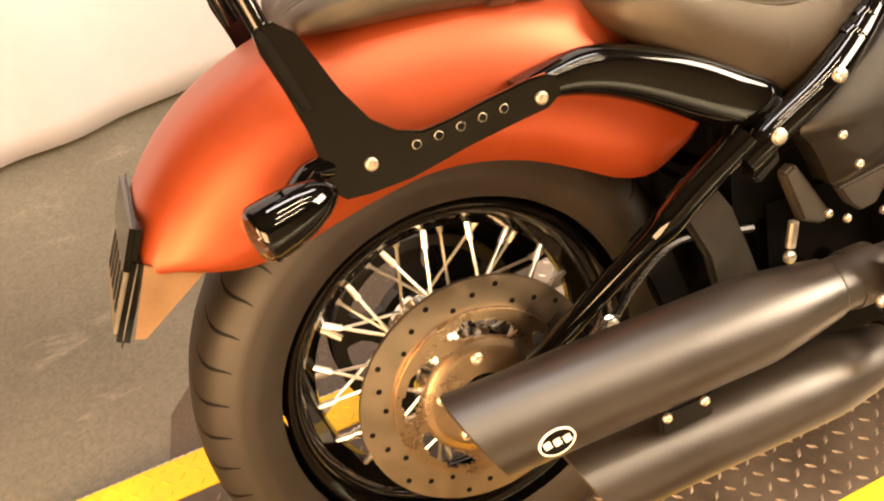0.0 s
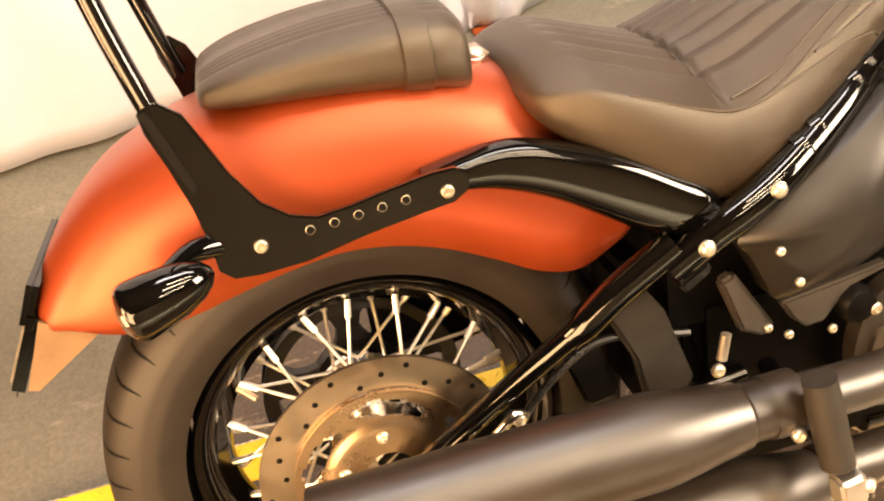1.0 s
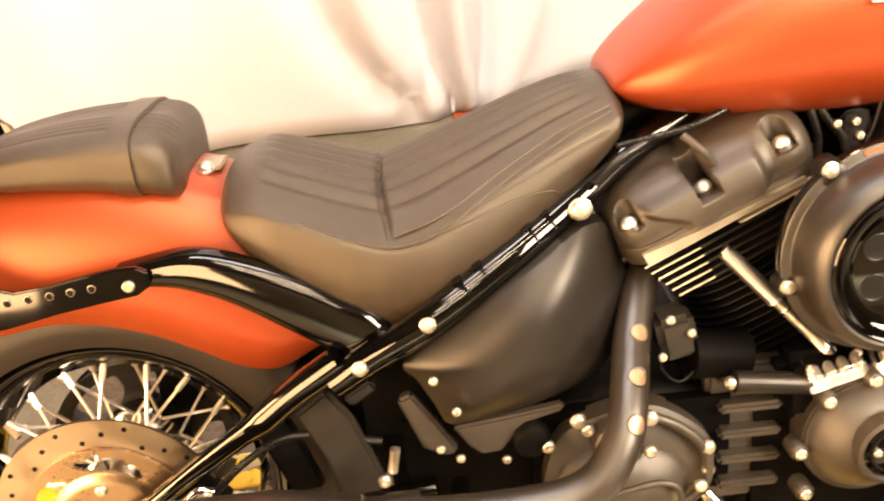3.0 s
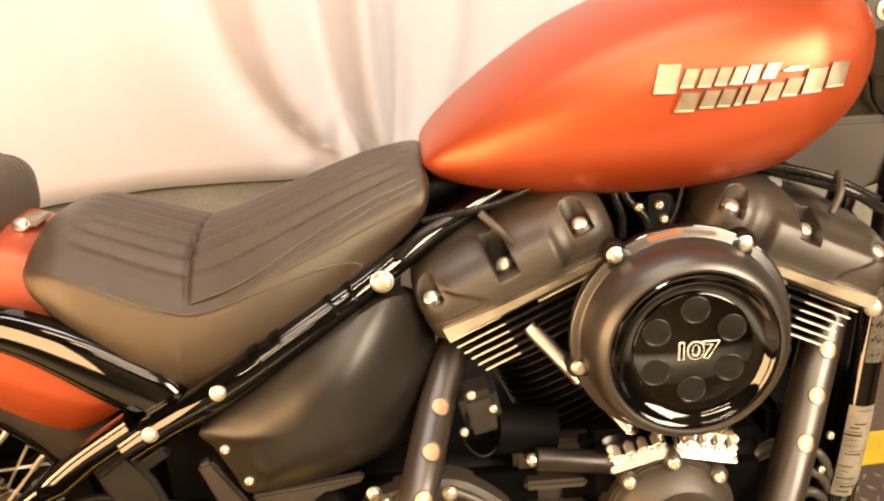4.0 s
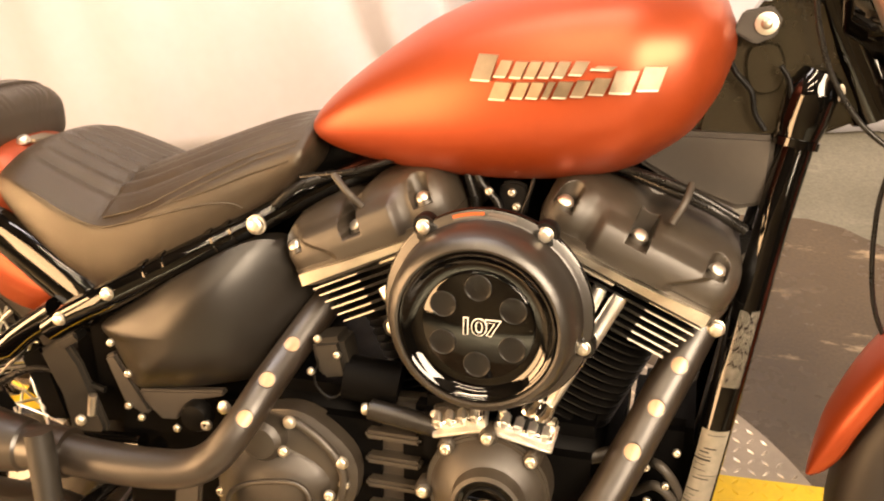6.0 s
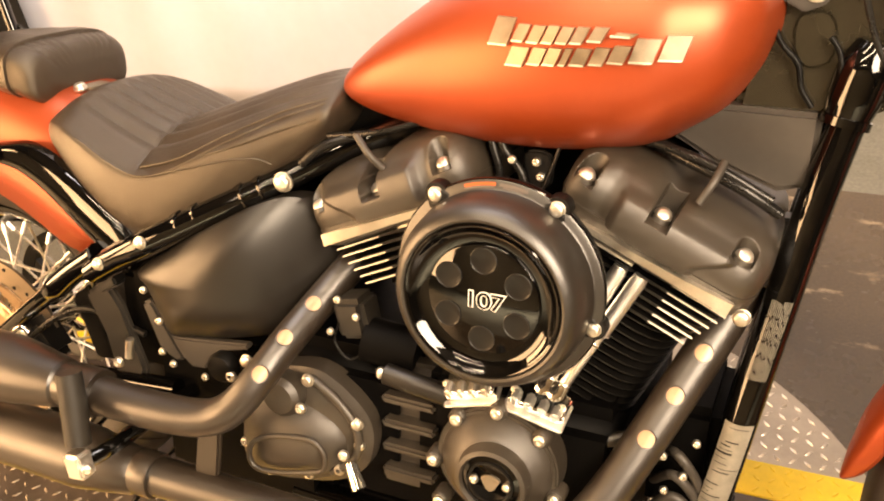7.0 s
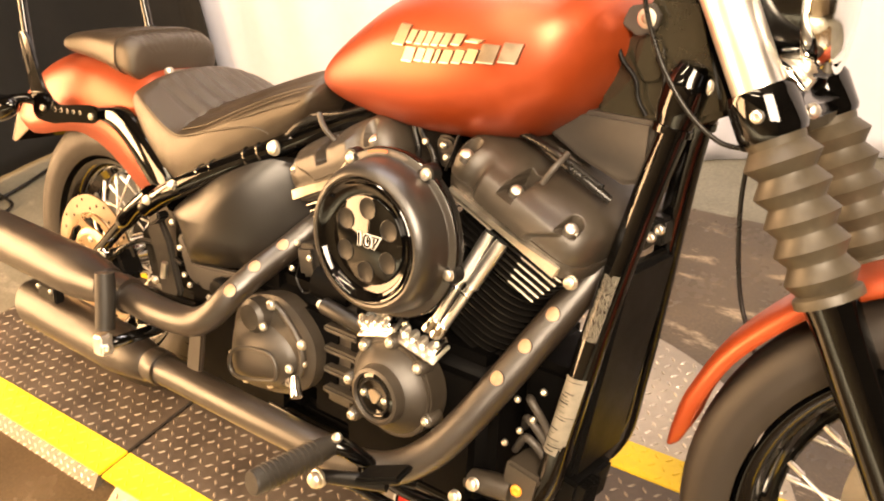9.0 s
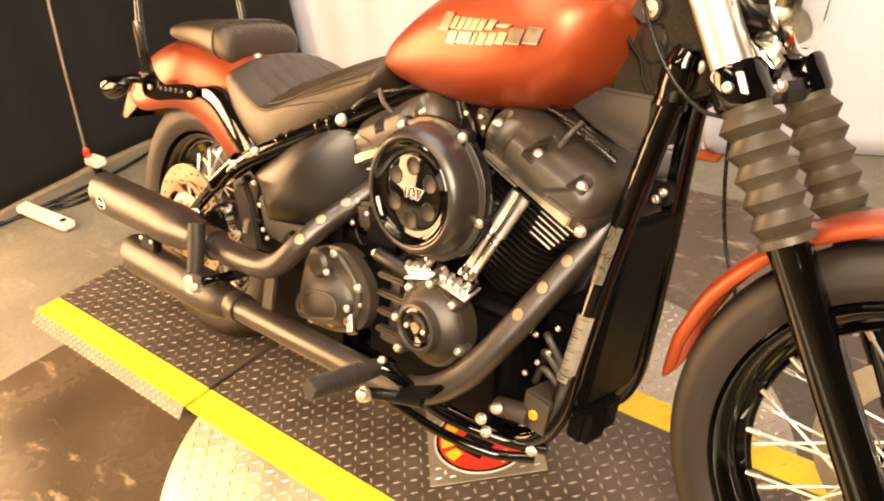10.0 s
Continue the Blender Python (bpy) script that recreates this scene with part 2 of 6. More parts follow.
def lathe(profile, centre, axis=(0, -1, 0), segs=48, bm=None, caps=True):
    """A turned shape: profile of (radius, height along the axis)."""
    bm = bm or bmesh.new()
    z = Vector(axis).normalized()
    x = z.orthogonal().normalized()
    y = z.cross(x)
    c = Vector(centre)
    skin(bm, [[c + z * h + (x * math.cos(a) + y * math.sin(a)) * max(r, 1e-4) for a in np.linspace(0, 2 * math.pi, segs, endpoint=False)] for r, h in profile], True, caps)
    return bm


def ring_between(profile, centre, axis=(0, -1, 0), segs=48, bm=None):
    """A turned ring: closed profile of (radius, height)."""
    return lathe([*profile, profile[0]], centre, axis, segs, bm, caps=False)


def plate(outline, y0, y1, bevel=0.003, bm=None, segs=2, plane="xz"):
    """A flat plate cut to an outline, with eased edges."""
    own = bmesh.new()
    lo = [Vector((p[0], y0, p[1])) for p in outline]
    vs = [own.verts.new(q) for q in lo]
    fc = own.faces.new(vs)
    ret = bmesh.ops.extrude_face_region(own, geom=[fc])
    bmesh.ops.translate(own, verts=[v for v in ret["geom"] if isinstance(v, bmesh.types.BMVert)], vec=(0, y1 - y0, 0))
    bmesh.ops.recalc_face_normals(own, faces=own.faces)
    if bevel:
        rim = [e for e in own.edges if len(e.link_faces) == 2 and e.calc_face_angle(0) > 0.9]
        bmesh.ops.bevel(own, geom=rim, offset=bevel, segments=segs, affect="EDGES", clamp_overlap=True)
    if bm is None:
        return own
    me = bpy.data.meshes.new("tmp")
    own.to_mesh(me)
    own.free()
    bm.from_mesh(me)
    bpy.data.meshes.remove(me)
    return bm


def box(centre, size, bevel=0.004, m=None, segs=2, bm=None):
    own = bmesh.new()
    bmesh.ops.create_cube(own, size=1)
    bmesh.ops.scale(own, verts=own.verts, vec=size)
    if bevel:
        bmesh.ops.bevel(own, geom=list(own.edges), offset=bevel, segments=segs, affect="EDGES", clamp_overlap=True)
    bmesh.ops.transform(own, matrix=Matrix.Translation(centre) @ (m or Matrix()), verts=own.verts)
    if bm is None:
        return own
    me = bpy.data.meshes.new("tmp")
    own.to_mesh(me)
    own.free()
    bm.from_mesh(me)
    bpy.data.meshes.remove(me)
    return bm


def rounded(outline, per=6):
    """The closed outline, rounded through its corners."""
    p = [Vector((a, b, 0)) for a, b in outline]
    n, out = len(p), []
    for i in range(n):
        a, b, c, d = p[i - 1], p[i], p[(i + 1) % n], p[(i + 2) % n]
        for k in range(per):
            t = k / per
            q = 0.5 * (2 * b + (c - a) * t + (2 * a - 5 * b + 4 * c - d) * t * t + (3 * b - a - 3 * c + d) * t**3)
            out.append((q.x, q.y))
    return out


def super_ring(x, hw, z0, z1, n=2.6, segs=48, dip=0.0):
    zc, hz = (z0 + z1) / 2, (z1 - z0) / 2
    out = []
    for a in np.linspace(0, 2 * math.pi, segs, endpoint=False):
        c, s = math.cos(a), math.sin(a)
        out.append((x, hw * math.copysign(abs(c) ** (2 / n), c), zc + hz * math.copysign(abs(s) ** (2 / n), s)))
    return out


def ink(name, text, size, m, mat, parent, thick=0.0008, fat=0.012, spacing=1.12):
    cu = bpy.data.curves.new(name, "FONT")
    cu.body, cu.size, cu.extrude, cu.align_x, cu.align_y = text, size, thick, "CENTER", "CENTER"
    cu.offset = size * fat
    cu.space_character = spacing
    ob = new(name, cu)
    dg = bpy.context.evaluated_depsgraph_get()
    me = bpy.data.meshes.new_from_object(ob.evaluated_get(dg))
    bpy.data.objects.remove(ob)
    me.materials.clear()
    me.materials.append(mat)
    out = new(name, me)
    out.parent = parent
    out.matrix_basis = m
    return out


def bolt_mesh(name, r, h, mat, socket=True):
    """A turned head: button head with a sunk socket, or a domed cap over a thin washer."""
    bm = bmesh.new()
    if socket:
        prof = [(r * 0.98, -h * 0.3), (r, 0), (r, h * 0.35), (r * 0.95, h * 0.62), (r * 0.82, h * 0.88), (r * 0.66, h), (r * 0.50, h), (r * 0.46, h * 0.9), (r * 0.44, h * 0.3), (0.0003, h * 0.25)]
    else:
        prof = [(r * 1.02, -h * 0.3), (r * 1.02, h * 0.12), (r * 0.90, h * 0.2), (r * 0.88, h * 0.7), (r * 0.74, h * 0.98), (r * 0.45, h * 1.14), (0.0003, h * 1.2)]
    lathe(prof, (0, 0, 0), (0, 0, 1), 18, bm)
    finish(bm)
    me = bpy.data.meshes.new(name)
    bm.to_mesh(me)
    bm.free()
    me.materials.append(mat)
    return me


def face_to(loc, direction, turn=0):
    q = Vector(direction).to_track_quat("Z", "Y").to_matrix().to_4x4()
    return Matrix.Translation(loc) @ q @ Matrix.Rotation(turn, 4, "Z")


# ---- the place ----
FLOOR = -0.032


def sheet(name, outline, z, mat, parent=None, thick=0.0):
    bm = bmesh.new()
    vs = [bm.verts.new((a, b, z)) for a, b in outline]
    fc = bm.faces.new(vs)
    if thick:
        ret = bmesh.ops.extrude_face_region(bm, geom=[fc])
        bmesh.ops.translate(bm, verts=[v for v in ret["geom"] if isinstance(v, bmesh.types.BMVert)], vec=(0, 0, -thick))
    return part(name, bm, mat, parent)


floor = sheet("floor", [(-4, -4.5), (5.5, -4.5), (5.5, 3.5), (-4, 3.5)], FLOOR, CONCRETE, None, 0.05)
tagged(floor, "stained grey concrete studio floor", "floor", kind="structure")
dark = sheet("floor_paint", [(-0.385, -1.3), (3.0, -1.3), (3.0, -0.1), (1.55, 1.13), (1.47, 1.162), (0.45, 1.158), (0.3, 1.1), (-0.36, 0.38), (-0.385, 0.28)], FLOOR + 0.004, DARKFLOOR, None, 0.003)
tagged(dark, "dark brown painted floor area with pale scuffs", "floor", kind="structure")


def wall_slab(name, a, b, mat, label, h=3.0, thick=0.1):
    """An upright slab from a to b."""
    a, b = Vector((*a, 0)), Vector((*b, 0))
    d = (b - a).normalized()
    s = Vector((-d.y, d.x, 0)) * thick
    bm = bmesh.new()
    skin(bm, [[q + Vector((0, 0, FLOOR)), q + Vector((0, 0, h))][::1] + [q + s + Vector((0, 0, h)), q + s + Vector((0, 0, FLOOR))] for q in (a, b)])
    return tagged(part(name, bm, mat), label, "wall", kind="structure")


wall_slab("wall_north", (5.5, 3.3), (-4, 3.3), WALLPAINT, "plain dark painted wall behind the cloth backdrops", 3.0, -0.1)
wall_slab("wall_south", (-4, -4.3), (5.5, -4.3), TANWALL, "plain tan painted wall behind the viewer", 3.0, -0.1)
wall_slab("wall_west", (-3.9, -4.3), (-3.9, 3.3), TANWALL, "plain tan painted end wall", 3.0, 0.1)
wall_slab("wall_east", (5.4, -4.3), (5.4, 3.3), WALLPAINT, "plain dark painted end wall", 3.0, -0.1)
ceiling = sheet("ceiling", [(-4, -4.5), (5.5, -4.5), (5.5, 3.5), (-4, 3.5)], 3.1, CEILING, None, 0.08)
tagged(ceiling, "plain grey studio ceiling", "ceiling", kind="structure")


def drape(name, line, mat, label, height, fold, seed, hem=0.0, pinch=(), deep=0.022):
    """A hanging cloth along a floor line, with soft folds that run down it."""
    rnd = random.Random(seed)
    pts = smooth_line([(*q, 0) for q in line], 40)
    length = [0.0]
    for a, b in zip(pts, pts[1:]):
        length.append(length[-1] + (b - a).length)
    waves = [(rnd.uniform(0.5, 1.0) * deep, rnd.uniform(fold * 0.5, fold * 1.8), rnd.uniform(0, 6.28), rnd.uniform(-0.25, 0.25)) for _ in range(7)]
    bm = bmesh.new()
    rows = []
    for k in range(40):
        v = k / 39
        row = []
        for i, q in enumerate(pts):
            d = (pts[min(i + 1, len(pts) - 1)] - pts[max(i - 1, 0)]).normalized()
            s = Vector((-d.y, d.x, 0))
            u = length[i]
            off = sum(a * math.sin(u / w * 6.28 + p + lean * v * 9) for a, w, p, lean in waves) * (0.35 + 0.65 * v) * 0.45
            for c, wd, amp, tilt in pinch:
                off += amp * math.exp(-((u - c - tilt * (1 - math.exp(-v / 0.07))) / (wd * (0.6 + v))) ** 2) * (1 - 0.5 * v)
            lift = hem * (0.5 + 0.5 * math.sin(u * 2.1)) * (1 - v) ** 8
            row.append(q + s * off + Vector((0, 0, FLOOR + 0.004 + lift + v * height)))
        rows.append(row)
    skin(bm, rows, closed=False, caps=False)
    ob = part(name, bm, mat, None, "", 180)
    mod = ob.modifiers.new("thickness", "SOLIDIFY")
    mod.thickness = 0.003
    return tagged(ob, label, "curtain")


drape("white_curtain", [(-1.30, 1.20), (-0.9, 1.22), (-0.5, 1.262), (0.05, 1.37), (0.62, 1.385), (1.1, 1.60), (1.8, 1.62), (2.8, 1.5), (3.6, 1.2)], CURTAIN,
      "off-white cloth backdrop hanging in soft folds to the floor", 2.5, 0.42, 3, 0.012,
      [(1.93, 0.08, 0.050, -0.42), (1.94, 0.06, -0.040, -0.27), (1.95, 0.05, 0.050, -0.15), (1.965, 0.04, -0.060, -0.05), (1.99, 0.05, 0.040, 0.05), (2.02, 0.07, -0.025, 0.18)])
drape("black_curtain", [(-1.47, -0.25), (-1.44, -0.15), (-1.46, 0.15), (-1.46, 0.5), (-1.42, 0.95), (-1.30, 1.12), (-1.04, 1.14)], BLACKCLOTH,
      "black cloth backdrop hanging to the floor", 2.5, 0.3, 8, 0.01)

# orange tag under the gathered hem
tag = box((0.63, 1.375, FLOOR + 0.008), (0.075, 0.05, 0.012), 0.003, Matrix.Rotation(0.1, 4, "Z"))
tagged(part("hem_clip", tag, ORANGE_INK), "small orange clip at the gathered hem of the white curtain", "clip")

# ---- turntable, strip plates ----
STRIP_Y0, STRIP_Y1 = -0.336, 0.266
turntable = new("turntable")
tagged(turntable, "round bright tread-plate turntable lying on the floor", "turntable")
TC, TR = Vector((0.833, -0.048, 0)), 0.654
part("disc", lathe([(TR, FLOOR - TC.z), (TR, -0.008), (TR - 0.004, -0.005), (0.001, -0.005)], TC, (0, 0, 1), 120), BRIGHTPLATE, turntable)


def treads(name, inside, mat, z, parent, x0, x1, y0, y1, pitch=0.0245, size=0.0092):
    """Raised lozenges of tread plate, laid crosswise in turn, joined into one mesh."""
    verts, faces = [], []
    i = 0
    for a in np.arange(x0, x1, pitch):
        j = 0
        for b in np.arange(y0, y1, pitch):
            if inside(a, b):
                ang = radians(45 if (i + j) % 2 else -45)
                c, s = math.cos(ang), math.sin(ang)
                k = len(verts)
                for px, py, pz in ((size, 0, 0), (size * 0.25, size * 0.36, 0), (-size, 0, 0), (-size * 0.25, -size * 0.36, 0), (size * 0.55, 0, 0.0019), (-size * 0.55, 0, 0.0019)):
                    verts.append((a + px * c - py * s, b + px * s + py * c, z + pz))
                faces += [(k, k + 1, k + 4), (k + 1, k + 2, k + 5), (k + 1, k + 5, k + 4), (k + 2, k + 3, k + 5), (k + 3, k, k + 4), (k + 3, k + 4, k + 5)]
            j += 1
        i += 1
    me = bpy.data.meshes.new(name)
    me.from_pydata(verts, [], faces)
    me.materials.append(mat)
    ob = new(name, me)
    ob.parent = parent
    return tagged(ob, kind="stuff")


treads("tread", lambda a, b: (a - TC.x) ** 2 + (b - TC.y) ** 2 < (TR - 0.012) ** 2 and not STRIP_Y0 < b < STRIP_Y1, TREAD_BRIGHT, -0.005, turntable, 0.15, 1.5, -0.72, 0.62)
IN0, IN1 = -0.262, 0.192


def strip_plate(name, x0, x1, label, ramp):
    """A dark tread plate with painted yellow borders."""
    root = new(name)
    tagged(root, label, "plate", "strip plates under the motorcycle")
    part("plate", box(((x0 + x1) / 2, (IN0 + IN1) / 2, -0.004), (x1 - x0, IN1 - IN0, 0.008), 0.0015), DARKPLATE, root)
    treads("tread", lambda a, b: True, TREAD, 0.0, root, x0 + 0.012, x1 - 0.005, IN0 + 0.012, IN1 - 0.006)
    for y0, y1 in ((STRIP_Y0, IN0), (IN1, STRIP_Y1)):
        b = part("border", box(((x0 + x1) / 2, (y0 + y1) / 2, -0.0035), (x1 - x0, y1 - y0, 0.009), 0.0015), YELLOW, root, "bright yellow painted border")
        treads("border_tread", lambda a, b: True, YELLOW, 0.001, b, x0 + 0.02, x1 - 0.01, y0 + 0.012, y1 - 0.008)
    if ramp:
        for y0, s in ((STRIP_Y0, -1), (STRIP_Y1, 1)):
            bm = bmesh.new()
            skin(bm, [[(x, y0, -0.001), (x, y0 + s * 0.026, FLOOR + 0.001), (x, y0, FLOOR + 0.001)] for x in (x0, x1)])
            e = part("edge", bm, EDGEPLATE, root, "bare sloping tread-plate edge")
            verts, faces = [], []
            down = Vector((0, s * 0.026, FLOOR + 0.002)).normalized()
            out = Vector((0, s * 0.031, 0.026)).normalized()
            for i, a in enumerate(np.arange(x0 + 0.01, x1 - 0.005, 0.0125)):
                for r in range(3):
                    if (i + r) % 2:
                        continue
                    c = Vector((a, y0, -0.001)) + down * (0.007 + 0.0125 * r)
                    turn = 1 if r % 2 else -1
                    u = (Vector((1, 0, 0)) + down * turn * 0.8).normalized()
                    w = u.cross(out)
                    k = len(verts)
                    verts += [c + u * 0.0078, c + w * 0.0026, c - u * 0.0078, c - w * 0.0026, c + u * 0.004 + out * 0.0016, c - u * 0.004 + out * 0.0016]
                    faces += [(k, k + 1, k + 4), (k + 1, k + 2, k + 5), (k + 1, k + 5, k + 4), (k + 2, k + 3, k + 5), (k + 3, k, k + 4), (k + 3, k + 4, k + 5)]
            me = bpy.data.meshes.new("edge_tread")
            me.from_pydata(verts, [], faces)
            me.materials.append(TREAD_BRIGHT)
            o = new("edge_tread", me)
            o.parent = e
            tagged(o, kind="stuff")
        part("under_plate", box(((x0 + x1) / 2, (STRIP_Y0 + STRIP_Y1) / 2, (FLOOR - 0.008) / 2), (x1 - x0 - 0.004, STRIP_Y1 - STRIP_Y0 - 0.004, -FLOOR - 0.009), 0), DARKPLATE, root)
    return root


SEAM = 0.194
strip_plate("strip_plate", -0.585, SEAM - 0.005, "dark worn tread plate with yellow borders and a sloping edge", True)
strip_plate("strip_plate", SEAM + 0.005, 1.95, "long dark worn tread plate with yellow borders across the turntable", False)

tagged(part("seam_strip", box((SEAM, (STRIP_Y0 + STRIP_Y1) / 2, -0.0065), (0.0095, STRIP_Y1 - STRIP_Y0, 0.003), 0.0005), CABLE), "black gap strip between the two tread plates", "strip")
# round emblem on a bright square plate, lying on the strip
EX, EY = 0.868, -0.032
mat_root = new("emblem_plate")
tagged(mat_root, "bright square plate with a round red and yellow emblem", "plate")
part("plate", box((EX, EY, 0.0035), (0.235, 0.235, 0.003), 0.001, Matrix.Rotation(radians(45), 4, "Z")), BRIGHTPLATE, mat_root)
treads("tread", lambda a, b: (a - EX) ** 2 + (b - EY) ** 2 > 0.110**2 and abs(a - EX) + abs(b - EY) < 0.155, TREAD_BRIGHT, 0.005, mat_root, EX - 0.16, EX + 0.162, EY - 0.16, EY + 0.162, 0.02, 0.008)
part("rim_ring", lathe([(0.104, 0.004), (0.104, 0.0062), (0.001, 0.0062)], (EX, EY, 0), (0, 0, 1), 64), WHITE_INK, mat_root)
part("black_ring", lathe([(0.100, 0.005), (0.100, 0.0066), (0.001, 0.0066)], (EX, EY, 0), (0, 0, 1), 64), BLACK_INK, mat_root)
part("red_disc", lathe([(0.094, 0.005), (0.094, 0.0070), (0.001, 0.0070)], (EX, EY, 0), (0, 0, 1), 64), RED_INK, mat_root)
for k in range(12):
    a0 = radians(k * 30 + 6)
    if k in (2, 3, 9, 10):
        continue
    bm = bmesh.new()
    vs = [bm.verts.new((EX + r * math.cos(a), EY + r * math.sin(a), 0.0077)) for r, a in ((0.062, a0), (0.09, a0), (0.09, a0 + 0.36), (0.062, a0 + 0.36))]
    bm.faces.new(vs)
    part("yellow_block", bm, YELLOW, mat_root)
part("dark_shape", box((EX, EY - 0.03, 0.0074), (0.07, 0.05, 0.0012), 0.0004), BLACK_INK, mat_root)

# ---- hanging cable, power strip ----
bm = tube([(-1.37, 0.43, 1.3), (-1.385, 0.38, 0.8), (-1.375, 0.325, 0.42), (-1.37, 0.285, 0.09)], 0.0048, 8)
cable = part("hanging_cable", bm, STEEL)
tagged(cable, "grey cable hanging down in front of the black curtain", "cable")
part("plug", lathe([(0.010, 0), (0.014, 0.008), (0.014, 0.030), (0.008, 0.042)], (-1.37, 0.285, 0.052), (0, 0, 1), 14), REDPL, cable, "red plug")
part("socket_box", box((-1.345, 0.295, 0.036), (0.085, 0.05, 0.034), 0.006), WHITEPL, cable, "white socket")
part("socket_plug", tube([(-1.345, 0.295, 0.022), (-1.345, 0.292, FLOOR + 0.012)], 0.016, 12, smooth=False), PLASTIC, cable)
foot = part("power_strip", box((0, 0, 0), (0.33, 0.05, 0.03), 0.006), WHITEPL)
foot.matrix_basis = pose(-1.19, -0.010, FLOOR + 0.022, 0, 0, 3)
tagged(foot, "white plastic power strip lying on the concrete floor", "power strip")
part("switch", box((0.135, 0, 0.016), (0.02, 0.02, 0.006), 0.002), BLACK_INK, foot)
for i, path in enumerate(([(-1.33, 0.28, 0.0), (-1.24, 0.2, FLOOR + 0.01), (-1.3, 0.0, FLOOR + 0.01), (-1.38, -0.3, FLOOR + 0.01)],
                          [(-1.31, 0.30, 0.0), (-1.2, 0.28, FLOOR + 0.01), (-1.2, 0.12, FLOOR + 0.01), (-1.25, 0.03, FLOOR + 0.015)],
                          [(-1.36, 0.6, FLOOR + 0.01), (-1.3, 0.3, FLOOR + 0.01), (-1.33, -0.2, FLOOR + 0.01), (-1.36, -0.6, FLOOR + 0.01)])):
    tagged(part("floor_cable", tube(path, 0.006, 8), CABLE), "black cable lying on the floor by the curtain", "cable", "cables on the floor")


# ---- the motorcycle, in its own frame: x ahead, z up, right side at negative y ----
bike = new("motorcycle")
bike.matrix_basis = pose(0, -0.069, 0, -17.2, 0, -1.8)
tagged(bike, "orange and black cruiser motorcycle leaning on the tread plate", "motorcycle")
BOLT_S, BOLT_M, BOLT_L = bolt_mesh("bolt_small", 0.0052, 0.004, BOLT), bolt_mesh("bolt", 0.0076, 0.0055, BOLT), bolt_mesh("bolt_large", 0.0100, 0.007, BOLT, False)


def bolt(loc, parent, mesh=None, direction=(0, -1, 0)):
    return share("bolt", mesh or BOLT_M, parent, face_to(loc, direction))


